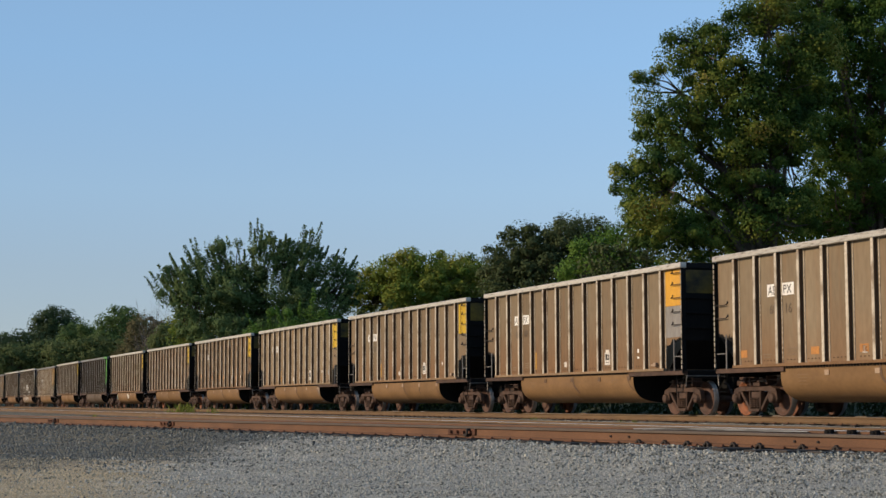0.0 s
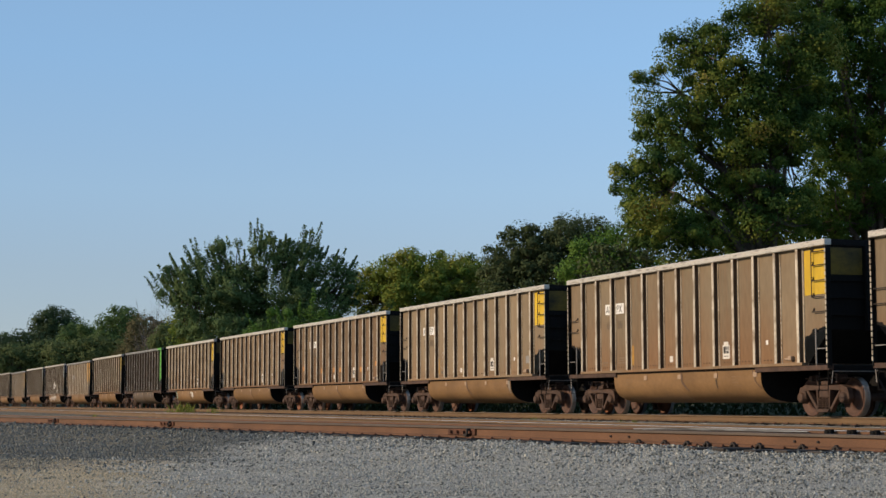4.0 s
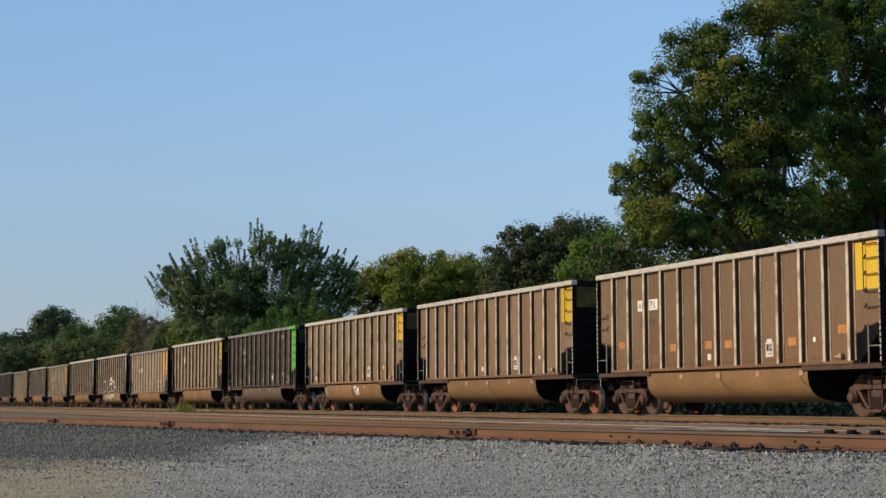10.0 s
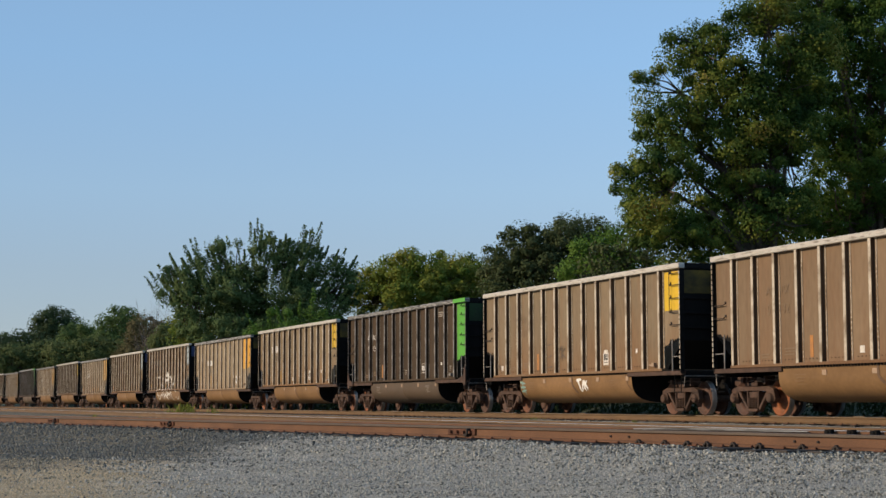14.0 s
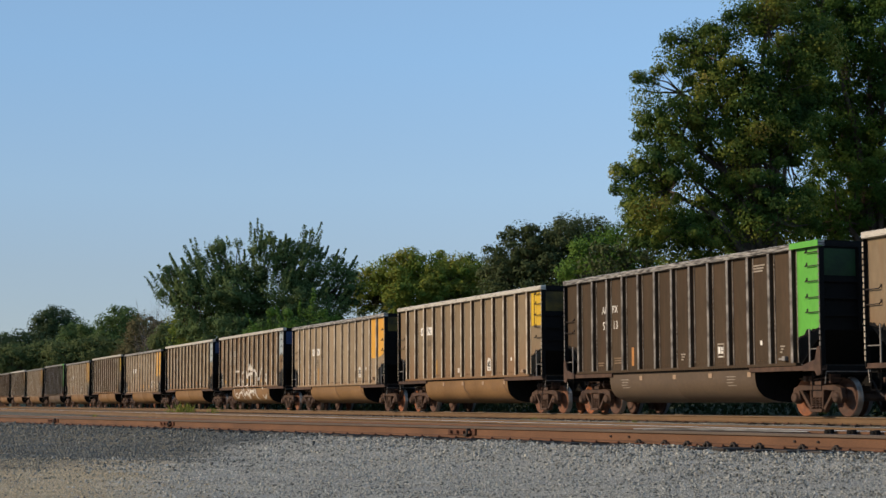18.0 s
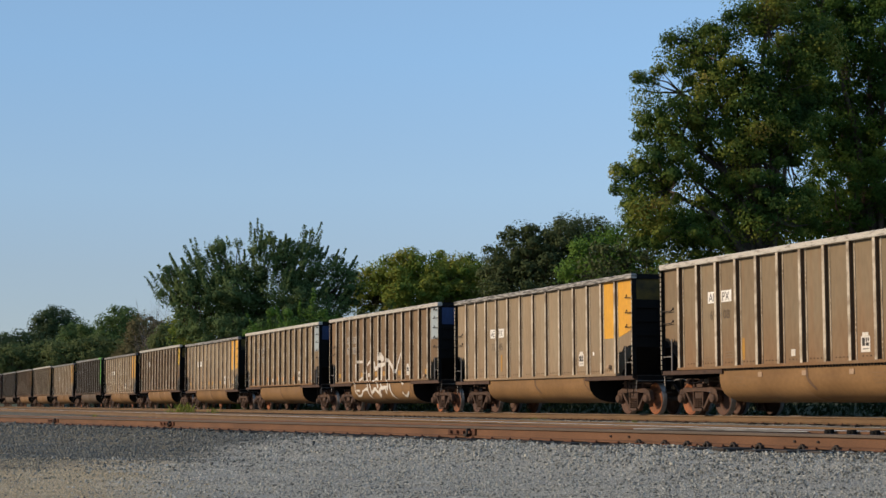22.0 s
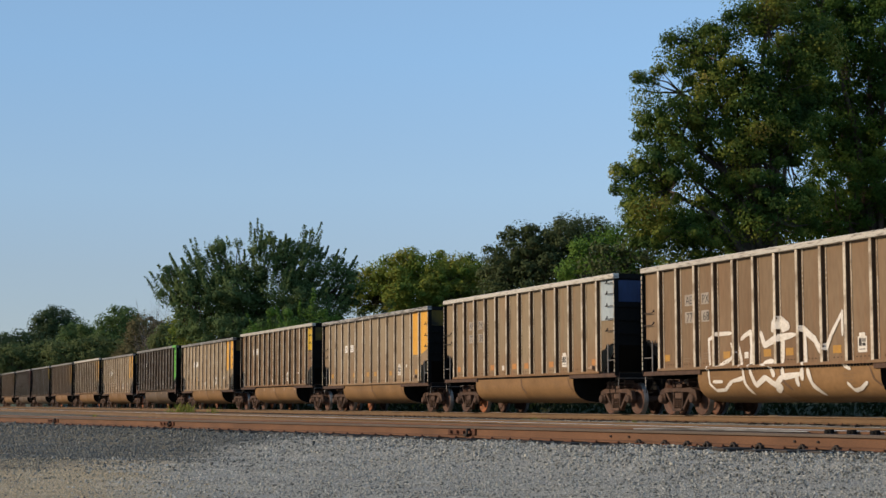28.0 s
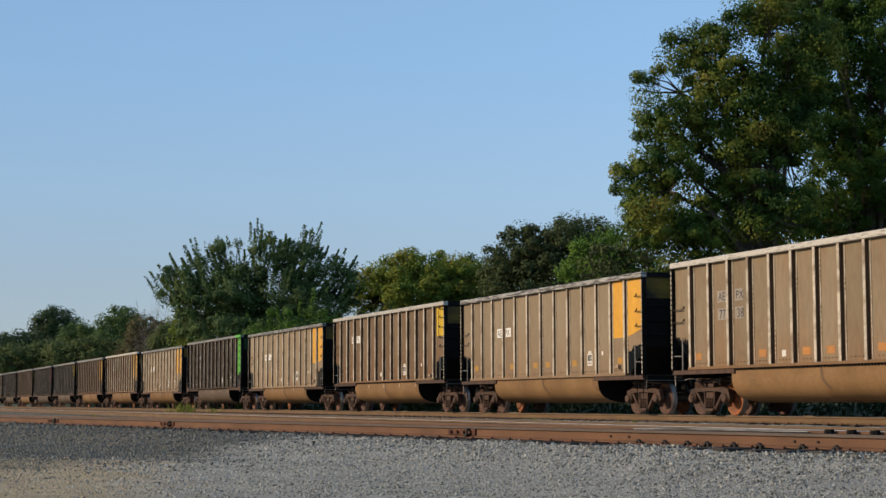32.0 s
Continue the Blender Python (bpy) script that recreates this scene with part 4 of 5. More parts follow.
def dry_shrub():
    """Leafless grey-brown twigs that stand out of the wood."""
    rng = np.random.default_rng(70)
    x, y = spot((275 - 784) / 3000.0, 205)
    thing = new("dry_shrub")
    thing.location = (x, y, ground_z(x, y))
    tagged(thing, "bare dry shrub of thin grey-brown twigs", "shrub")
    bm = bmesh.new()
    for i in range(60):
        a, r = rng.uniform(0, 6.28), rng.uniform(0.4, 3.4)
        h = rng.uniform(6.5, 12.0)
        p = Vector((r * math.cos(a), r * math.sin(a), 0))
        knee, top = p * 0.45 + Vector((rng.normal() * 0.3, 0, h * 0.5)), p + Vector((rng.normal() * 0.6, rng.normal() * 0.6, h))
        tube(bm, [p * 0.15, knee, top], [0.05, 0.03, 0.008], 4)
        for k in range(7):
            q = knee.lerp(top, rng.uniform(0.0, 0.9))
            tube(bm, [q, q + Vector((rng.normal() * 0.5, rng.normal() * 0.5, rng.uniform(0.4, 1.3)))], [0.016, 0.006], 3)
    part("brushwood", bm, TWIG, thing)["kind"] = "stuff"


dry_shrub()


def tuft(x, y, h, blades, seed, material=GRASS):
    rng = np.random.default_rng(seed)
    z = ground_z(x, y)
    V, F = [], []
    for i in range(blades):
        a, r = rng.uniform(0, 6.28), abs(rng.normal()) * h * 0.5
        bx, by = r * math.cos(a), r * math.sin(a)
        hh, lean, w = h * rng.uniform(0.4, 1.1), rng.normal(size=2) * h * 0.3, h * 0.02 + 0.004
        c, s = math.cos(a * 3) * w, math.sin(a * 3) * w
        k = len(V)
        V += [(bx - c, by - s, -0.02), (bx + c, by + s, -0.02), (bx + c * 0.6 + lean[0] * 0.5, by + s * 0.6 + lean[1] * 0.5, hh * 0.6), (bx + lean[0], by + lean[1], hh)]
        F += [(k, k + 1, k + 2, k + 3)]
    ob = new("grass_tuft", fast_mesh("grass_tuft", V, F, material))
    ob.location = (x, y, z)
    tagged(ob, "tuft of yellow-green weeds growing in the ballast", "grass", kind="stuff")


for i, (px, depth, h, k) in enumerate(((322, 86, 0.62, 90), (338, 88, 0.55, 60), (378, 84, 0.4, 35), (300, 86, 0.35, 25), (945, 36, 0.30, 60), (712, 44, 0.22, 45), (170, 62, 0.2, 50), (250, 60, 0.12, 30), (1120, 44, 0.12, 40), (1095, 45, 0.1, 30))):
    x, y = spot((px - 784) / 3000.0, depth)
    tuft(x, y, h, k, 80 + i)


# ---- coal cars ----
RIBS = [1.03 + 1.013 * i for i in range(13)]
LATE_RIBS = [1.0, 1.93, 2.9, 3.9, 4.93, 6.0, 7.09, 8.15, 9.21, 10.26, 11.27, 12.25, 13.2]
LATE_DROP = 0.09         # the later cars have lower sides
MESHES = {}


def shared(key, make, material):
    """One mesh for all alike parts of one material."""
    k = (key, material.name)
    if k not in MESHES:
        MESHES[k] = rect(key, make(), material)
    return MESHES[k]


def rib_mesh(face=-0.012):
    """A pressed side rib: its outer face and rounded edges are worn bright, its flanks have a slot for a colour with
    their shade put in.
    """
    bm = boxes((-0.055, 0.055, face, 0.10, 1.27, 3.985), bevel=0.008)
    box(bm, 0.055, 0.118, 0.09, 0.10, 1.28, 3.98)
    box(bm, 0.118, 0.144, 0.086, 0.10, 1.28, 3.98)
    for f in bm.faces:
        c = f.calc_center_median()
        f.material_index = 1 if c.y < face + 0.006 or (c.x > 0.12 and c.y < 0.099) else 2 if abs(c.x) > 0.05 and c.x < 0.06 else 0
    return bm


def side_sheet():
    bm = bmesh.new()
    prism(bm, [(0.047, 4.0), (0.047, 2.08), (0.22, 2.07), (0.97, 1.86), (0.97, 1.25), (13.26, 1.25), (13.26, 1.82), (14.1, 2.1), (14.393, 2.12), (14.393, 4.0)], 0.10, 0.125)
    return bm


TUB_X = (3.1, 11.34)


def tub_section(a):
    """Point of the tub's cross section; a from 0 (near edge) to pi (far edge)."""
    e = 2 / 3.6
    c, s = math.cos(a), math.sin(a)
    return 1.6 - 1.53 * math.copysign(abs(c) ** e, c), 1.21 - 0.87 * abs(s) ** e


def tub_shell():
    bm = bmesh.new()
    rows = []
    for x in (TUB_X[0], TUB_X[0] + 0.06, 7.18, 7.22, 7.26, TUB_X[1] - 0.06, TUB_X[1]):
        swell = 0.008 if x in (TUB_X[0], TUB_X[1], 7.22) else 0.0
        rows.append([bm.verts.new((x, tub_section(math.pi * k / 28)[0] + (-swell if k < 14 else swell), tub_section(math.pi * k / 28)[1] - swell)) for k in range(29)])
    for a, b in zip(rows, rows[1:]):
        for k in range(28):
            bm.faces.new((a[k], b[k], b[k + 1], a[k + 1])).smooth = True
    return bm


def tub_end():
    bm = bmesh.new()
    prism_pts = [tub_section(math.pi * k / 28) for k in range(29)]
    a = [bm.verts.new((0, y, z)) for y, z in prism_pts]
    b = [bm.verts.new((0.02, y, z)) for y, z in prism_pts]
    bm.faces.new(a)
    bm.faces.new(b[::-1])
    for i in range(29):
        j = (i + 1) % 29
        bm.faces.new((a[j], a[i], b[i], b[j]))
    return bm


def side_frame():
    """Cast truck side frame, its middle at x = 0, with the window for the springs."""
    bm = bmesh.new()
    prism(bm, [(-1.04, 0.60), (-1.0, 0.69), (-0.74, 0.76), (-0.3, 0.74), (0.3, 0.74), (0.74, 0.76), (1.0, 0.69), (1.04, 0.60), (0.78, 0.62), (0.3, 0.645), (-0.3, 0.645), (-0.78, 0.62)], -0.075, 0.075)
    for s in (-1, 1):
        beam(bm, (s * 0.74, 0.66), (s * 0.26, 0.15), 0.085, -0.06, 0.06)
        beam(bm, (s * 0.27, 0.68), (s * 0.24, 0.19), 0.05, -0.07, 0.07)
        prism(bm, [(s * 0.76, 0.64), (s * 1.03, 0.64), (s * 1.08, 0.44), (s * 1.03, 0.36), (s * 0.97, 0.46), (s * 0.81, 0.46), (s * 0.77, 0.40), (s * 0.73, 0.42)][::s], -0.07, 0.07)
    prism(bm, [(-0.30, 0.19), (0.30, 0.19), (0.24, 0.11), (-0.24, 0.11)], -0.11, 0.11)
    bmesh.ops.bevel(bm, geom=list(bm.edges), offset=0.012, segments=1, affect="EDGES", profile=0.5)
    return bm


def bearing_cap():
    bm = bmesh.new()
    lathe(bm, [(0.06, -0.16), (0.10, -0.155), (0.125, -0.13), (0.125, -0.06), (0.15, -0.055), (0.15, 0.05)], sides=14)
    return bm


def spring():
    bm = bmesh.new()
    pts = [(0.055 * math.cos(a), 0.055 * math.sin(a), 0.20 + 0.26 * a / (2 * math.pi * 5)) for a in (2 * math.pi * k / 9 for k in range(46))]
    tube(bm, pts, 0.016, 5)
    return bm


def bolster():
    bm = boxes((-0.2, 0.2, 0.55, 2.65, 0.46, 0.62), (-0.3, 0.3, 1.3, 1.9, 0.6, 0.75), bevel=0.015)
    return bm


def wheel_mesh():
    """A 36 inch wheel, its tread centre at y = 0 and its flange on the +y side."""
    bm = bmesh.new()
    lathe(bm, [(0.09, -0.10), (0.13, -0.095), (0.15, -0.03), (0.36, 0.015), (0.395, -0.05), (0.435, -0.062), (0.455, -0.055), (0.4575, 0.04), (0.465, 0.05), (0.482, 0.062), (0.48, 0.078),
               (0.40, 0.08), (0.38, 0.05), (0.16, 0.03), (0.13, 0.08), (0.09, 0.09)], sides=36)
    for f in bm.faces:
        r = [math.hypot(v.co.x, v.co.z) for v in f.verts]
        f.material_index = 1 if min(r) > 0.45 and len(f.verts) == 4 else 0
    return bm


def axle():
    bm = bmesh.new()
    lathe(bm, [(0.075, -1.12), (0.075, -0.85), (0.095, -0.8), (0.085, 0), (0.095, 0.8), (0.075, 0.85), (0.075, 1.12)], sides=12)
    return bm


def coupler():
    """Shank and knuckle head that reaches out to the next car, for the end at x = 0."""
    bm = boxes((-0.55, 0.3, 1.52, 1.68, 0.78, 0.94), bevel=0.02)
    prism(bm, [(-0.5, 0.70), (-0.5, 1.02), (-0.70, 1.04), (-0.86, 0.98), (-0.86, 0.74), (-0.70, 0.68)], 1.44, 1.63)
    prism(bm, [(-0.70, 0.72), (-0.70, 1.0), (-0.95, 0.98), (-0.95, 0.74)], 1.66, 1.78)
    return bm


def grab(x0, x1, z, y0=0.10, out=0.07):
    """A bent round bar standing off the sheet."""
    bm = bmesh.new()
    tube(bm, [(x0, y0, z + 0.06), (x0, y0 - out, z), (x1, y0 - out, z), (x1, y0, z)], 0.0135, 6)
    box(bm, x0 - 0.022, x0 + 0.022, y0 - 0.025, y0, z + 0.03, z + 0.095)
    return bm


def bolt_row(x0, x1, z, step, y):
    bm = bmesh.new()
    k = int((x1 - x0) / step)
    for i in range(k):
        x = x0 + (i + 0.5) * step
        box(bm, x - 0.035, x + 0.035, y - 0.02, y, z - 0.028, z + 0.028)
    return bm


def rivets(x, z0, z1, y):
    bm = bmesh.new()
    for i in range(int((z1 - z0) / 0.12)):
        z = z0 + 0.12 * i
        box(bm, x - 0.016, x + 0.016, y - 0.007, y, z, z + 0.045)
    return bm


def end_wall():
    bm = boxes((0.05, 0.075, 0.1, 3.1, 2.02, 4.0))
    for z in (2.35, 2.75, 3.15):
        box(bm, 0.0, 0.05, 0.12, 3.08, z, z + 0.07)
    return bm


def slope_sheet():
    bm = bmesh.new()
    prism(bm, [(0.06, 2.06), (0.08, 2.04), (1.02, 1.26), (1.04, 1.28)], 0.13, 3.07)
    return bm


FLIP_X = Matrix.Translation((BODY, 0, 0)) @ Matrix.Diagonal((-1, 1, 1, 1))
TURN = Matrix.Translation((BODY, 3.2, 0)) @ Matrix.Rotation(math.pi, 4, "Z")


def turned(me):
    """The same mesh turned half round to the car's other end and side."""
    k = ("turned", me.name)
    if k not in MESHES:
        c = me.copy()
        c.transform(TURN)
        MESHES[k] = c
    return MESHES[k]


def mirrored(me):
    k = ("mirrored", me.name)
    if k not in MESHES:
        c = me.copy()
        c.transform(FLIP_X)
        c.flip_normals()
        MESHES[k] = c
    return MESHES[k]


def both_sides(name, me, car, label=""):
    for m in (me, turned(me)):
        tagged(part(name, m, None, car, label), kind="stuff" if name in ("bolting", "sheet_rivets") else "")


def four_corners(name, me, car, label=""):
    a = mirrored(me)
    for m in (me, a, turned(me), turned(a)):
        tagged(part(name, m, None, car, label), kind="stuff" if name == "post_bolts" else "")


def both_ends(name, me, car, label=""):
    for m in (me, mirrored(me)):
        part(name, m, None, car, label)


def coal_car(paint, tub_paint, worn, label, late=False):
    """A steel bathtub coal gondola, 14.4 m long; its foot is at the body's rear near corner on the rail."""
    car = new("coal_car")
    tagged(car, label, "freight car", group="cars of the coal train")
    both_sides("side_sheet", shared("side_sheet", side_sheet, paint), car)
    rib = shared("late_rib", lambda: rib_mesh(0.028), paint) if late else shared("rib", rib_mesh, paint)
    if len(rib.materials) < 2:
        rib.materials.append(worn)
        # FLANK holds the flanks' shade; dark brown cars keep plain paint there.
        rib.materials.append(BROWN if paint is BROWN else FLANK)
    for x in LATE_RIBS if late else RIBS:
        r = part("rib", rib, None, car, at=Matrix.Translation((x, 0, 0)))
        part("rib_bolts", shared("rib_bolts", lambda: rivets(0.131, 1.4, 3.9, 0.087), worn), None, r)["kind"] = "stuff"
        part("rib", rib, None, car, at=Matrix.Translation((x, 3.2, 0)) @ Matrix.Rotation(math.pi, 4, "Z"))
    both_sides("top_chord", shared("top_chord", lambda: boxes((0.0, BODY, -0.035, 0.16, 3.98, 4.125), bevel=0.014), CHORD if worn is WORN and not late else BROWN_CHORD), car, "pale worn top chord")
    both_ends("end_chord", shared("end_chord", lambda: boxes((0.002, 0.17, 0.162, 3.038, 3.982, 4.12)), SOOT_AND_SHADE), car)
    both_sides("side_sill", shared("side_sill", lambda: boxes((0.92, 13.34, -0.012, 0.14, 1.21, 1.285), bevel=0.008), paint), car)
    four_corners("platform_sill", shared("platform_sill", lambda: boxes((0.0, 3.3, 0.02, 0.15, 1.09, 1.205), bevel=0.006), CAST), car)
    post = shared("corner_post", corner_post, SOOT_AND_SHADE)
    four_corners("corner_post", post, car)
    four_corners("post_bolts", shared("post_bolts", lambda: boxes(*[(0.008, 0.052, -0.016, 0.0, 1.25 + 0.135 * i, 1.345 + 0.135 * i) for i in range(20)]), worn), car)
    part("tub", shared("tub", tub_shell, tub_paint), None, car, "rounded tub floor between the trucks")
    # Shade on the tub's end plates is put into their black colour.
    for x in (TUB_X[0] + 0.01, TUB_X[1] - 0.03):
        part("tub_end", shared("tub_end", tub_end, SOOT_AND_SHADE), None, car, at=Matrix.Translation((x, 0, 0)))
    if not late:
        both_sides("bolting", shared("bolting", lambda: bolt_row(3.2, 11.3, 1.185, 0.125, 0.065), SOOT_AND_SHADE), car)
    # The black here holds coal soot and the shade between two cars.
    both_ends("end_wall", shared("end_wall", end_wall, SOOT_AND_SHADE), car, "black end wall with soot and shade in its colour")
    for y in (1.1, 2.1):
        both_ends("end_post", shared("end_post%d" % round(y), lambda: boxes((-0.06, 0.05, y - 0.05, y + 0.05, 2.0, 3.98), bevel=0.008), SOOT_AND_SHADE), car)
    both_ends("slope_sheet", shared("slope_sheet", slope_sheet, SOOT_AND_SHADE), car)
    both_ends("end_sill", shared("end_sill", lambda: boxes((0.01, 0.28, 0.152, 3.048, 1.0, 1.2), bevel=0.01), SOOT_AND_SHADE), car)
    both_ends("deck", shared("deck", lambda: boxes((1.0, 3.12, 0.13, 3.07, 1.225, 1.25)), INSIDE), car)
    both_ends("centre_sill", shared("centre_sill", lambda: boxes((-0.2, 3.1, 1.42, 1.78, 0.72, 1.05), bevel=0.01), SOOT_AND_SHADE), car)
    both_ends("coupler", shared("coupler", coupler, CAST), car)
    for z in (2.5, 2.84):
        for m in (shared("grab%d" % round(z * 100), lambda: grab(0.55, 0.06, z), IRON),):
            part("grab_iron", m, None, car)
            part("grab_iron", turned(m), None, car)
    for z in (2.6, 3.02, 3.45) if late else (2.45, 2.80, 3.18, 3.54, 3.86):
        rg = shared("rung%d" % round(z * 100), lambda: grab(13.9 if late else 13.76, 14.38, z), IRON)
        part("grab_iron", rg, None, car)
        part("grab_iron", turned(rg), None, car)
    four_corners("corner_stile", shared("corner_stile", lambda: stile(0.55, 1.2, 2.06), GREYBAR), car)
    part("soot_stain", shared("soot_stain", lambda: soot_fringe(3, 0.06, 0.96, 2.08, 1.86), SOOT_AND_SHADE), None, car, "ragged black soot stain")
    part("soot_stain", shared("soot_stain_far", lambda: soot_fringe(4, 13.28, 14.38, 1.84, 2.12), SOOT_AND_SHADE), None, car, "ragged black soot stain")
    both_ends("air_hose", shared("air_hose", air_hose, IRON), car)
    both_ends("lift_rod", shared("lift_rod", lift_rod, GREYBAR), car)
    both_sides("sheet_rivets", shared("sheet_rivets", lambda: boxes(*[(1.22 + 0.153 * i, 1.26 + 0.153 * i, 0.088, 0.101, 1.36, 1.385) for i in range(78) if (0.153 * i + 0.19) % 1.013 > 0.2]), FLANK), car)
    four_corners("stirrup", shared("stirrup", stirrup, SOOT_AND_SHADE), car)
    for cx in (1.07, BODY - 1.07):
        part("bolster", shared("bolster", bolster, CAST), None, car, at=Matrix.Translation((cx, 0, 0)))
        for y, spin in ((0.60, 0.0), (2.60, math.pi)):
            fr = part("side_frame", shared("side_frame", side_frame, CAST), None, car, "dusty cast truck frame", at=Matrix.Translation((cx, y, 0)) @ Matrix.Rotation(spin, 4, "Z"))
            for x in (-0.889, 0.889):
                part("bearing_cap", shared("bearing_cap", bearing_cap, CAST), None, fr, at=Matrix.Translation((x, 0, 0.457)))
            part("brake_gear", shared("brake_gear", brake_gear, CAST), None, fr)
            for x in (-0.15, 0.0, 0.15):
                part("spring", shared("spring", spring, CAST), None, fr, at=Matrix.Translation((x, -0.03, 0)))
        for x in (cx - 0.889, cx + 0.889):
            ws = part("wheelset", shared("wheelset", axle, CAST), None, car, at=Matrix.Translation((x, 1.6, 0.457)))
            wm = shared("wheel", wheel_mesh, WHEEL)
            if len(wm.materials) < 2:
                wm.materials.append(TREAD)
            part("wheel", wm, None, ws, at=Matrix.Translation((0, -0.7525, 0)))
            part("wheel", wm, None, ws, at=Matrix.Translation((0, 0.7525, 0)) @ Matrix.Rotation(math.pi, 4, "Z"))
    if late:
        for ob in car.children:
            if ob.name.split(".")[0] not in ("wheelset", "side_frame", "bolster", "tub", "tub_end", "coupler", "centre_sill", "air_hose"):
                ob.location.z -= LATE_DROP
    return car


def corner_post():
    return boxes((0.0, 0.045, -0.004, 0.12, 1.13, 3.975), bevel=0.008)


def ladder_stile():
    bm = bmesh.new()
    tube(bm, [(13.76, 0.09, 2.78), (13.76, 0.03, 2.82), (13.76, 0.03, 3.88), (13.66, 0.09, 3.94)], 0.012, 6)
    return bm


def stile(x, z0, z1):
    bm = boxes((x - 0.022, x + 0.022, 0.03, 0.055, z0, z1))
    box(bm, 0.07, x, 0.035, 0.05, 1.58, 1.605)
    return bm


def corner_casting():
    bm = bmesh.new()
    prism(bm, [(0.0, 1.0), (0.0, 1.55), (0.06, 1.66), (0.14, 1.62), (0.24, 1.34), (0.75, 1.22), (0.75, 1.08), (0.26, 1.08), (0.16, 0.96)], -0.03, 0.018)
    return bm


def soot_fringe(seed, x0, x1, z0, z1):
    """Soot that has crept up the sheet over the corner opening, with a ragged upper edge."""
    rng = random.Random(seed)
    k = 16
    low = [(x0 + (x1 - x0) * i / k, z0 + (z1 - z0) * i / k - 0.02) for i in range(k + 1)]
    high = [(x, z + 0.03 + 0.13 * rng.random() ** 1.6) for x, z in low]
    bm = bmesh.new()
    for i in range(k):
        prism(bm, [low[i], low[i + 1], high[i + 1], high[i]], 0.0895, 0.0915)
    return bm


def air_hose():
    bm = bmesh.new()
    tube(bm, [(0.05, 1.3, 0.86), (-0.12, 1.3, 0.84), (-0.3, 1.3, 0.62), (-0.5, 1.34, 0.48), (-0.68, 1.42, 0.44), (-0.86, 1.5, 0.5)], 0.028, 6)
    return bm


def lift_rod():
    """The bent rod that works the coupler from the car's corner."""
    bm = bmesh.new()
    tube(bm, [(0.02, 0.1, 0.78), (-0.03, 0.1, 1.06), (-0.03, 1.25, 1.06), (-0.28, 1.4, 1.12), (-0.6, 1.5, 1.04)], 0.014, 5)
    return bm


def brake_gear():
    """Levers and rods over the truck."""
    bm = boxes((-0.62, -0.5, -0.05, 0.25, 0.84, 0.98), (0.42, 0.5, 0.0, 0.3, 0.80, 1.02), (-0.16, 0.16, -0.02, 0.3, 0.75, 0.86), bevel=0.012)
    tube(bm, [(-1.0, 0.1, 0.92), (-0.4, 0.02, 0.88), (0.3, 0.02, 0.93), (0.95, 0.12, 0.9)], 0.022, 6)
    tube(bm, [(-0.35, 0.0, 0.98), (-0.3, 0.0, 0.76)], 0.03, 6)
    return bm


def stirrup():
    bm = bmesh.new()
    tube(bm, [(0.12, 0.08, 1.1), (0.12, 0.06, 0.62), (0.5, 0.06, 0.62), (0.5, 0.08, 1.1)], 0.014, 5)
    return bm


def plate(car, name, x0, x1, z0, z1, material, label="", y=0.096, thick=0.003):
    """A flat painted mark or plate on the sheet between two ribs."""
    return part(name, shared("%s_%d_%d_%d_%d" % (name, x0 * 1000, x1 * 1000, z0 * 1000, z1 * 1000), lambda: boxes((x0, x1, y - thick, y + 0.001, z0, z1)), material), None, car, label)


TEXTS = {}


def words(parent, text, height, material, x, z, y=0.0895):
    k = (text, height, material.name)
    if k not in TEXTS:
        TEXTS[k] = lettering(text, height, material)
    ob = part("lettering", TEXTS[k], None, parent, at=Matrix.Translation((x, y, z)))
    return ob


def reporting_marks(car, number, board, ink, digits, digit_board=None, on=0.0):
    """Owner's letters on two boards either side of a rib, and the car's number under them."""
    near, back = (0.12, 0.0) if digit_board else (0.0, 0.09 - on)
    z = 2.57 if on else 2.93
    for i, (x0, x1, letters) in enumerate(((2.50 - near + on, 2.975 - near + on, "AE"), (3.28 - back, 3.81 - near - back, "PX"))):
        holder = car
        if board:
            holder = plate(car, "letter_board", x0, x1, z, z + 0.3, board, "white lettered board")
        words(holder, letters, 0.22, ink, x0 + 0.05, z + 0.04)
        if number:
            holder = plate(car, "number_board", x0, x1, z - 0.46, z - 0.16, digit_board, "white numbered board") if digit_board else car
            words(holder, number[2 * i:2 * i + 2], 0.24, digits, x0 + 0.09, z - 0.43)


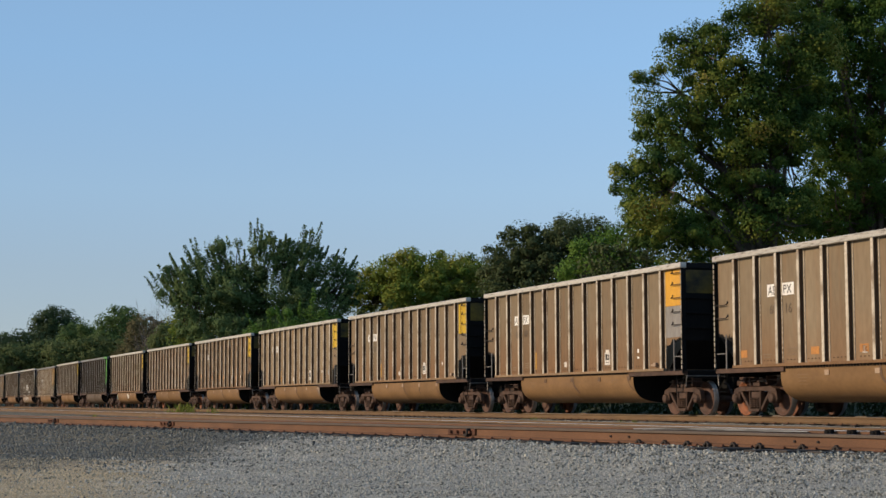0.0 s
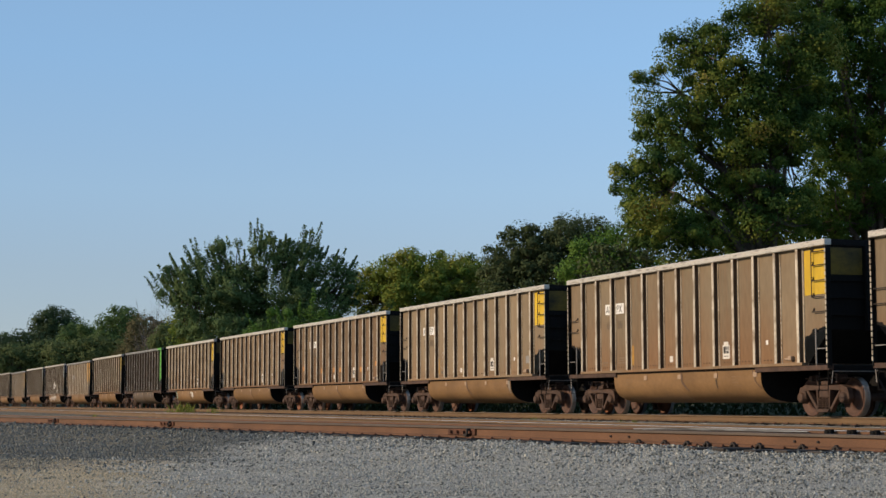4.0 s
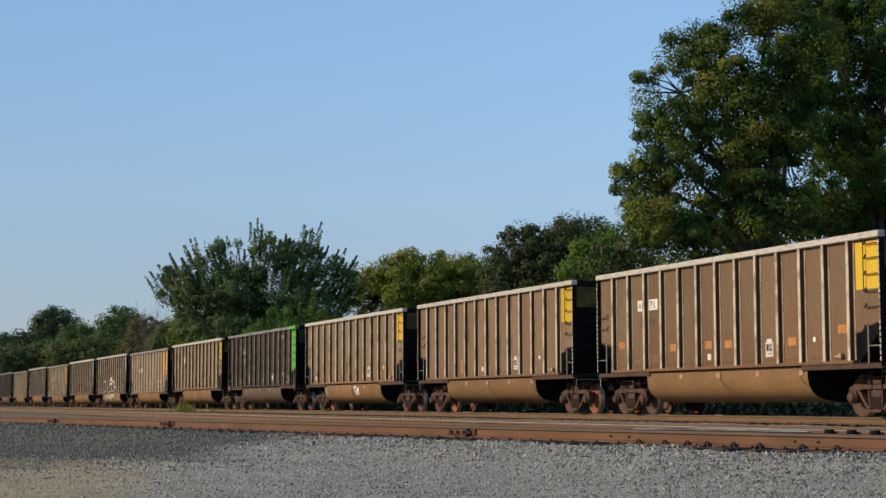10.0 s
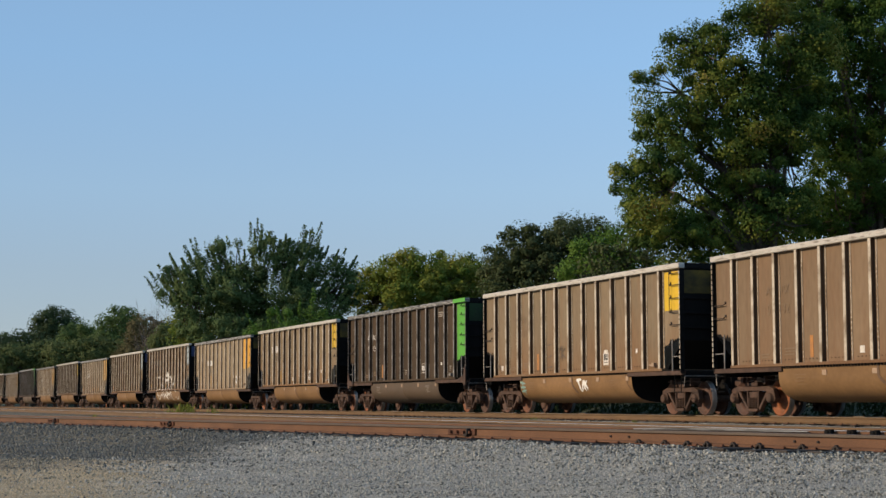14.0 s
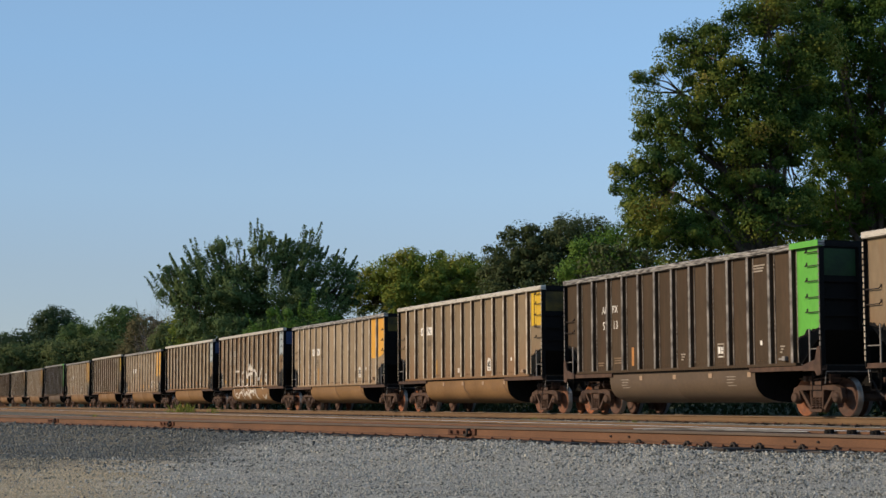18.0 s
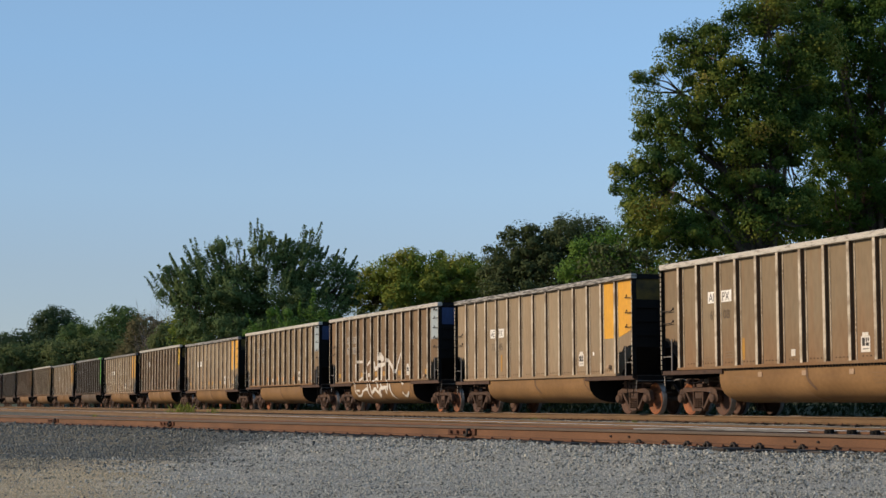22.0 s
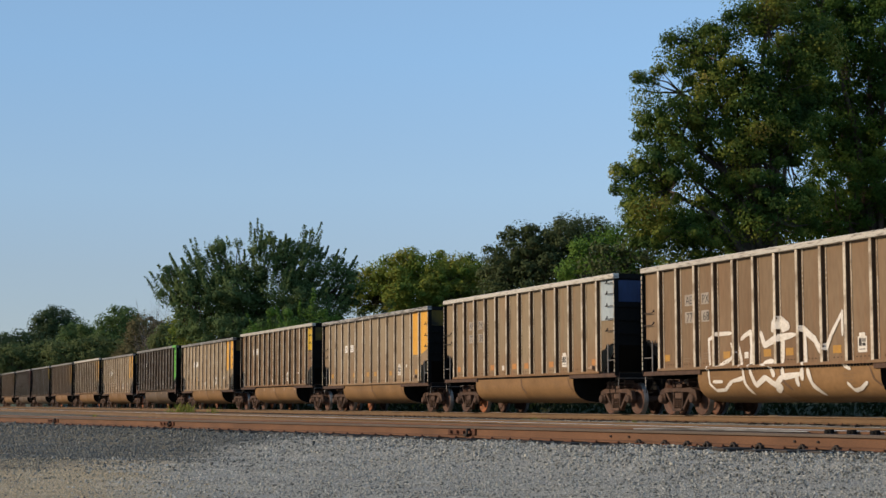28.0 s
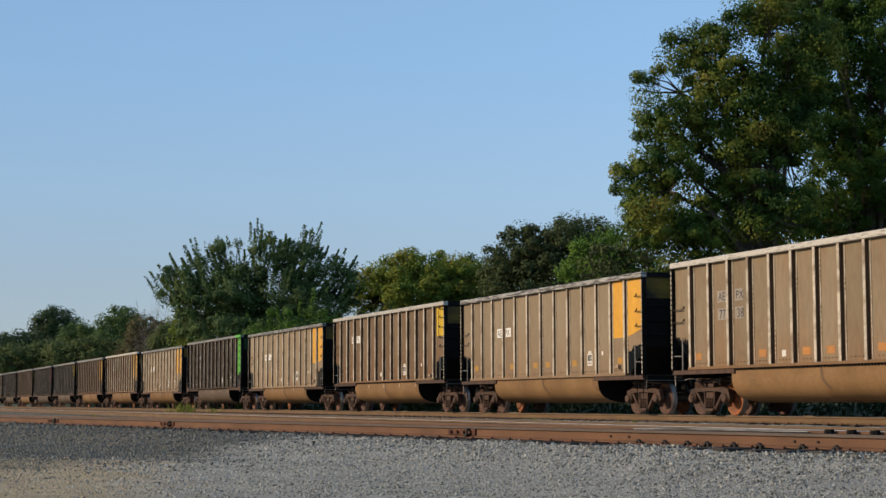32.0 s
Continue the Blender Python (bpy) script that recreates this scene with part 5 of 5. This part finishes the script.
def stencil(car, material=FADED_WHITE, shift=0.0):
    """The framed data stencil."""
    if material is GHOST:
        me = shared("data_stencil", lambda: boxes((9.53, 9.87, 0.094, 0.097, 1.50, 1.54), (9.53, 9.87, 0.094, 0.097, 1.83, 1.87), (9.53, 9.56, 0.094, 0.097, 1.54, 1.83), (9.84, 9.87, 0.094, 0.097, 1.54, 1.83)), material)
        s = part("data_stencil", me, None, car, "white framed data stencil")
        ink = WHITE
    else:
        s = part("data_stencil", shared("data_board", lambda: boxes((9.52, 9.87, 0.094, 0.097, 1.46, 1.82), (9.58, 9.81, 0.094, 0.097, 1.822, 1.90)), material), None, car, "white board with a black data stencil")
        ink = LETTER
    part("stencil_panel", shared("stencil_panel", lambda: boxes((9.565, 9.675, 0.0905, 0.0935, 1.60, 1.78), (9.705, 9.825, 0.0905, 0.0935, 1.60, 1.67), (9.705, 9.755, 0.0905, 0.0935, 1.69, 1.78), (9.785, 9.825, 0.0905, 0.0935, 1.69, 1.78),
                                                                (9.58, 9.81, 0.0905, 0.0935, 1.52, 1.54)), ink), None, s)
    s.location.x = shift


def text_lines(car, x, z, w, rows, material, y):
    """Small print that cannot be read."""
    me = shared("small_print_%d_%d" % (x * 100, z * 100), lambda: boxes(*[(x + 0.03 * (i % 2), x + w - 0.05 * (i % 3), y - 0.002, y + 0.002, z - 0.07 * i, z - 0.07 * i + 0.035) for i in range(rows)]), material)
    part("small_print", me, None, car)


def common_marks(car, n, dark=False):
    """Small stencils, cards, valves and reflectors; the newer cars from number five on wear theirs elsewhere."""
    late = 5 <= n <= 8
    if dark:
        text_lines(car, 7.45, 1.62, 0.24, 3, GHOST, 0.0935)
        text_lines(car, 12.5, 1.68, 0.2, 3, GHOST, 0.0935)
    elif n == 2:
        plate(car, "route_card", 1.41, 1.58, 1.44, 1.60, FADED_WHITE, "small white route card")
        plate(car, "paint_mark", 1.16, 1.34, 1.47, 1.64, FADED)
    elif late and n not in (5, 8):
        plate(car, "route_card", 5.48, 5.67, 1.45, 1.61, FADED_WHITE, "small white route card")
    elif not late:
        plate(car, "route_card", 6.52, 6.70, 1.45, 1.61, FADED_WHITE, "small white route card")
    stencil(car, GHOST if dark else FADED_WHITE, 1.05 if n in (5, 8) else 0.94 if late else -0.09)
    if n not in (6, 7):
        plate(car, "valve_plate", 11.57, 11.67, 1.76, 1.87, WHITE)
        if n in (-4, -3, 6):
            plate(car, "valve_plate", 11.57, 11.68, 1.59, 1.65, WHITE)
    part("vent_valve", shared("vent_valve", lambda: boxes((12.5, 12.74, 0.03, 0.1, 1.36, 1.41), (12.7, 12.84, 0.0, 0.1, 1.34, 1.45), bevel=0.01), GREYP if dark else DUSTTAN), None, car)
    if not late:
        dirty = n == -3
        for x in (5.02, 7.02, 9.0, 10.98):
            part("reflector", shared("reflector%d" % round(x * 10), lambda: boxes((x, x + 0.18, 0.055, 0.072, 0.98, 1.10)), STAIN if dirty else DUSTTAN), None, car, "dark dirty reflector square" if dirty else "pale tan reflector square")
    if n not in (5, 8) and n < 10:
        for x in (3.85, 9.9):
            spray(car, [[(x + 0.04 * (i % 2), 1.0 - 0.075 * i), (x + 0.48 - 0.06 * (i % 3), 1.0 - 0.075 * i)] for i in range(4)], 0.04, GHOST if dark else TUB_PRINT, "small_print", "small worn print on the tub")
    text_lines(car, 3.35, 1.62, 0.55, 3, TRACE, 0.0935)
    text_lines(car, 2.25, 1.5, 0.4, 2, TRACE, 0.0935)


def end_paint(car, style):
    """Painted end bay and end wall: marks the swivel-coupler end."""
    # Yellow and green panels here have the end wall's shade in their paint.
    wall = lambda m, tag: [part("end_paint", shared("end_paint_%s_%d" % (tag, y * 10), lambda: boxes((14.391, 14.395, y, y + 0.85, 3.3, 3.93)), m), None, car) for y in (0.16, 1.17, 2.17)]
    if style == "yellow":
        plate(car, "end_paint", 13.37, 14.36, 2.86, 3.92, YELLOW, "bright yellow painted patch")
        part("ladder_stile", shared("ladder_stile", ladder_stile, IRON), None, car)
        wall(SOOT_SHADE_YELLOW, "y")
    elif style == "yellow_grey":
        plate(car, "end_paint", 13.27, 14.36, 2.98, 3.96, ORANGE, "yellow painted patch")
        plate(car, "end_paint", 13.27, 14.36, 2.12, 2.97, GREYP, "weathered grey patch")
        wall(SOOT_SHADE_YELLOW, "y")
    elif style == "orange":
        plate(car, "end_paint", 12.34, 13.1, 2.23, 3.88, ORANGE, "orange-yellow painted patch")
        part("end_paint", shared("end_paint_slant", slant_bay, ORANGE), None, car, "orange-yellow painted end bay")
        wall(SOOT_SHADE_YELLOW, "y")
    elif style == "green":
        me = shared("end_paint_green", green_bay, GREEN)
        part("end_paint", me, None, car, "bright green painted end bay")
        part("end_paint", shared("chord_paint", lambda: boxes((13.2, 14.438, -0.0385, 0.1, 3.985, 4.1285)), GREEN), None, car, "green painted chord end")
        wall(SOOT_SHADE_GREEN, "g")
    elif style == "red":
        plate(car, "end_paint", 13.27, 14.36, 2.3, 3.96, RED, "dull red painted patch")
    elif style == "silver":
        plate(car, "end_paint", 13.27, 14.36, 2.78, 3.96, SILVER, "pale blue-grey painted patch")
        wall(BLUE, "b")


def slant_bay():
    bm = bmesh.new()
    prism(bm, [(13.35, 3.87), (14.36, 3.87), (14.36, 2.5), (13.9, 2.36), (13.35, 2.24)], 0.093, 0.097)
    return bm


def green_bay():
    bm = bmesh.new()
    prism(bm, [(13.27, 3.97), (14.36, 3.97), (14.36, 2.1), (13.28, 1.88)], 0.092, 0.097)
    return bm


def rust_marks(car, spots, material):
    for x, z, w, h in spots:
        plate(car, "paint_mark", x, x + w, z, z + h, material)


def base_label(body, extra):
    return "%s steel coal car with %s" % (body, extra)


def spray(car, strokes, width, material, name="graffiti", label="white sprayed scrawl", start=0):
    """Sprayed strokes that follow sheet, ribs and tub."""
    def skin(x, z):
        if z < 1.2:
            return next((tub_section(a)[0] for a in (math.pi * k / 200 for k in range(100)) if tub_section(a)[1] <= z), 0.3) - 0.012
        if z < 1.29:
            return -0.016
        return min(-0.009 if abs(x - r) < 0.062 else 0.0915 for r in RIBS)
    V, F = [], []
    pieces = [(a, b) for pts in strokes for a, b in zip(pts, pts[1:])]
    for lift, ((x0, z0), (x1, z1)) in enumerate(pieces, start):
        n = max(2, int(math.hypot(x1 - x0, z1 - z0) / 0.02))
        over = 0.35 * width / math.hypot(x1 - x0, z1 - z0)
        line = [(x0 + (x1 - x0) * k, z0 + (z1 - z0) * k) for k in (-over + (1 + 2 * over) * i / n for i in range(n + 1))]
        for i, (x, z) in enumerate(line):
            a, b = line[max(i - 2, 0)], line[min(i + 2, len(line) - 1)]
            d = Vector((b[0] - a[0], b[1] - a[1])).normalized()
            w = width * (0.8 + 0.25 * math.sin(i * 0.05 + x)) * 0.5 * min(1.0, 0.45 + 3 * i / n, 0.45 + 3 * (n - i) / n)
            for s in (-1, -0.33, 0.33, 1):
                px, pz = x - d.y * w * s, z + d.x * w * s
                V.append((px, skin(px, pz) - 0.0005 * lift, pz))
        k = len(V) - 4 * len(line)
        F += [(k + 4 * i + j, k + 4 * i + j + 1, k + 4 * i + 5 + j, k + 4 * i + 4 + j) for i in range(len(line) - 1) for j in range(3)]
    part(name, fast_mesh(name, V, F, material), None, car, label)


def build_train():
    """All cars, the leading one first; place n counts pitches back from the one that heads the middle of the clip."""
    tan = coal_car(TAN, TAN_TUB, WORN, base_label("dusty tan", "pale ribs"))
    dark = coal_car(BROWN, BROWN_TUB, BROWN_WORN, base_label("dark brown", "scuffed ribs"))
    dusky = coal_car(DUSKY, TAN_TUB, DUSKY_WORN, base_label("grimy brown", "rubbed ribs"))
    late = coal_car(PALE, TAN_TUB, WORN, base_label("dusty tan", "pale ribs"), True)
    mid = coal_car(MID, TAN_TUB, WORN, base_label("weathered brown", "pale ribs"))
    both_ends("corner_casting", shared("corner_casting", corner_casting, CAST), dark, "rusty corner casting")
    bars = ((1.06, 1.48, 0.1, 0.75), (4.22, 1.42, 0.13, 0.55))
    rust_bars = ((1.04, 1.45, 0.12, 0.8), (4.48, 1.4, 0.14, 0.52))
    blots = [(x - 0.17, 1.47, 0.34, 0.18) for x in (1.32, 4.59, 6.58, 7.6, 9.63, 12.83)]
    high_blots = [(x - 0.18, z - 0.1, 0.36, 0.2) for x, z in ((1.48, 1.99), (4.6, 1.84), (6.58, 1.85), (7.61, 1.83), (10.65, 1.8), (12.8, 2.01))]
    wide = "a yellow end patch"
    specs = {
        -5: ("tan", "yellow", wide, "", None), -4: ("tan", "yellow", wide, "6016", "blots"), -3: ("tan", "yellow_grey", "a yellow and grey end patch", "6648", "amber"),
        -2: ("tan", "yellow", wide, "6026", "amber"), -1: ("tan", "yellow", wide, "5900", "amber"), 0: ("mid", "yellow", "orange blotches and yellow end", "6086", "blots"),
        1: ("mid", "yellow", "faded letters and yellow end", "5132", "bars"), 2: ("tan", "yellow", "scrawled tags and yellow end", "5472", "bars"),
        3: ("dark", "green", "a bright green end", "5713", "bars"), 4: ("tan", "yellow", wide, "6908", "amber"), 5: ("late", "orange", "two orange-yellow end panels", "7345", "bars"),
        6: ("mid", "silver", "white graffiti and pale end", "7768", "ambers"), 7: ("tan", "silver", "a pale blue-grey end patch", "7738", "blots"),
        8: ("late", "orange", "two orange-yellow end panels", "7", "ambers"), 9: ("mid", "yellow", wide, "", None), 10: ("late", "orange", "two orange-yellow end panels", "", "bars"),
        11: ("dark", "green", "a bright green end", "", None), 12: ("late", "orange", "two orange-yellow end panels", "", None), 13: ("mid", "orange", "two orange-yellow end panels", "", None),
        14: ("dusky", "orange", "two orange-yellow end panels", "", None), 15: ("dark", "yellow", "a yellow end patch", "", None), 16: ("dark", "red", "a dull red end patch", "", None),
        17: ("dusky", "yellow", wide, "", None), 18: ("dark", "yellow", "a yellow end patch", "", None), 19: ("tan", "yellow", wide, "", None)}
    for ob, lean in ((tan, 0.2), (dusky, -0.1), (mid, 0.3), (late, 0.25)):
        spray(ob, [[(7.22, 1.14), (7.25, 0.9), (7.3 + lean, 0.66)]], 0.09, STAIN, "rust_run", "dark rust run")
        spray(ob, [[(10.95, 1.12), (11.08, 0.86), (11.05 + lean, 0.7)]], 0.08, STAIN, "rust_run", "dark rust run")
    cars = {}
    for n, (body, style, extra, number, marks) in specs.items():
        at = Matrix.Translation((train_x(0) - n * PITCH, SIDE_Y, 0))
        car = copy_thing({"tan": tan, "dark": dark, "dusky": dusky, "mid": mid, "late": late}[body], at)
        common_marks(car, n, body == "dark")
        car["label"] = base_label({"tan": "dusty tan", "dark": "dark brown", "dusky": "grimy brown", "mid": "weathered brown", "late": "low-sided dusty tan"}[body], extra)
        cars[n] = car
        end_paint(car, style)
        if body == "dark":
            reporting_marks(car, number or "5713", None, WHITE, WHITE)
            text_lines(car, 11.25, 3.72, 0.6, 3, GHOST, 0.0935)
        elif n in (6, 7):
            reporting_marks(car, number, GHOST, LETTER, LETTER, GHOST)
        elif n in (1, 2):
            reporting_marks(car, number, None, TRACE, TRACE)
        else:
            reporting_marks(car, number if len(number) == 4 else "", WHITE, LETTER, FADED, on=0.78 if body == "late" else 0.0)
        if marks == "bars":
            rust_marks(car, *((rust_bars, RUSTMARK) if n in (1, 2, 3) else (bars, AMBER)))
        elif marks == "amber":
            rust_marks(car, bars, AMBER)
        elif marks == "blots":
            rust_marks(car, high_blots if n == 0 else blots, RUSTMARK)
        elif marks == "ambers":
            rust_marks(car, blots, AMBER)
    for strokes, width in ((GRAFFITI, 0.17), (TUB_GRAFFITI, 0.15)):
        laid = 0
        for stroke in strokes:
            spray(cars[6], [stroke], width, FADED_WHITE, "graffiti", "white sprayed stroke", laid)
            laid += len(stroke) - 1
    spray(cars[2], [[(7.6, 1.03), (7.9, 1.05)], [(7.69, 1.01), (7.86, 0.7)], [(8.06, 1.0), (7.94, 0.72)], [(8.06, 1.0), (8.17, 0.72)], [(8.09, 0.79), (8.3, 1.0)], [(8.14, 1.0), (8.33, 0.77)]], 0.08, WHITE)
    spray(cars[2], [[(3.15, 1.02), (3.5, 0.98)], [(3.17, 0.85), (3.52, 0.86)], [(3.3, 1.04), (3.42, 0.66)], [(3.2, 0.72), (3.55, 0.76)]], 0.09, TEAL)
    spray(cars[2], [[(5.69, 2.21), (5.25, 2.17), (5.25, 1.33)], [(5.36, 1.78), (5.67, 1.85)], [(5.26, 1.45), (5.7, 1.5)], [(6.24, 1.97), (6.42, 2.11), (6.38, 1.87), (6.7, 2.05)],
                    [(6.26, 1.73), (6.55, 1.86), (6.7, 1.73)], [(6.52, 2.13), (6.45, 1.67)]], 0.05, FADED)
    spray(cars[-1], [[(4.56, 2.08), (4.6, 2.2), (4.74, 2.22), (4.8, 2.11), (4.68, 2.02), (4.58, 2.06)], [(4.68, 2.03), (4.5, 1.86), (4.34, 1.7)], [(4.34, 1.84), (4.38, 1.72), (4.76, 1.6)]], 0.045, GHOST)
    plate(cars[-1], "paint_mark", 4.48, 4.78, 1.43, 1.53, FADED)
    plate(cars[-1], "paint_mark", 12.61, 13.07, 1.65, 1.89, GREYP, "weathered grey paint patch")
    # One broad pale stroke stands for the bright rim at the tub's end.
    spray(cars[-1], [[(11.2, 1.1), (11.2, 0.75)]], 0.22, GHOST)
    spray(cars[-2], [[(9.1, 0.95), (9.1, 0.7)]], 0.05, LETTER)
    for ob in (tan, dark, dusky, mid, late):
        for o in (*ob.children_recursive, ob):
            bpy.data.objects.remove(o)
    return cars


TRAIN = (-11.270, 92.075, -1.646, -0.782, -0.440, -13.756, -11.502, 17.281, 16.012, -7.004, -6.943)


def train_x(t):
    """Where the body of car 0 begins at t seconds; the train slows towards the end."""
    w = (t - 16) / 16
    return sum(c * w ** i for i, c in enumerate(TRAIN))


GRAFFITI = [
    [(4.85, 2.11), (4.04, 2.11), (3.67, 1.98), (3.71, 1.30)], [(4.22, 1.30), (4.74, 1.43), (5.09, 1.61)], [(4.84, 1.82), (5.03, 1.56)], [(5.24, 1.71), (5.36, 1.31)],
    [(5.36, 1.95), (5.56, 2.04), (5.81, 2.10), (5.85, 1.76), (5.81, 1.30)], [(6.30, 2.05), (6.47, 1.74), (6.95, 1.89), (7.85, 1.96)], [(7.32, 1.88), (7.29, 1.33)],
    [(6.86, 2.11), (6.89, 2.29), (7.23, 2.36), (7.58, 2.17), (7.32, 2.11)], [(6.95, 2.2), (7.45, 2.22)], [(8.32, 1.28), (8.30, 2.04), (8.94, 1.66)], [(8.18, 2.11), (8.71, 1.85), (8.93, 1.53)],
    [(9.22, 1.61), (9.42, 1.90), (9.88, 2.39), (9.88, 1.91)]]
TUB_GRAFFITI = [
    [(3.68, 1.19), (3.72, 0.83), (3.96, 0.65), (4.43, 0.67), (4.87, 0.88), (5.41, 0.95)], [(3.94, 0.88), (4.35, 0.88)], [(5.44, 1.16), (5.51, 0.81), (5.70, 0.59)],
    [(5.77, 1.16), (6.03, 0.76), (6.52, 0.96), (6.94, 0.76), (7.28, 0.95), (8.19, 1.02)], [(6.80, 1.18), (6.92, 1.01)], [(7.31, 1.13), (7.36, 0.96)], [(6.93, 0.63), (7.19, 0.73)],
    [(7.94, 0.94), (7.96, 0.77)], [(8.19, 1.11), (8.18, 0.91)], [(8.44, 1.10), (8.59, 0.75), (8.85, 0.55)], [(9.99, 1.17), (10.17, 1.11)], [(10.06, 0.76), (10.21, 0.61), (10.50, 0.65), (10.79, 0.78)],
    [(6.46, 1.30), (6.85, 1.34)]]
CARS = build_train()


def motions():
    """The whole train rolls, and every wheelset turns by the way it has gone."""
    start = train_x(0)
    for n, car in CARS.items():
        walk(car, [(t, pose(train_x(t) - n * PITCH, SIDE_Y, 0)) for t in range(33)])
        for ws in car.children:
            if ws.name.startswith("wheelset"):
                x, y, z = ws.matrix_basis.translation
                walk(ws, [(k / 10, pose(x, y, z, 0, math.degrees((train_x(k / 10) - start) / 0.457), 0)) for k in range(321)])


motions()
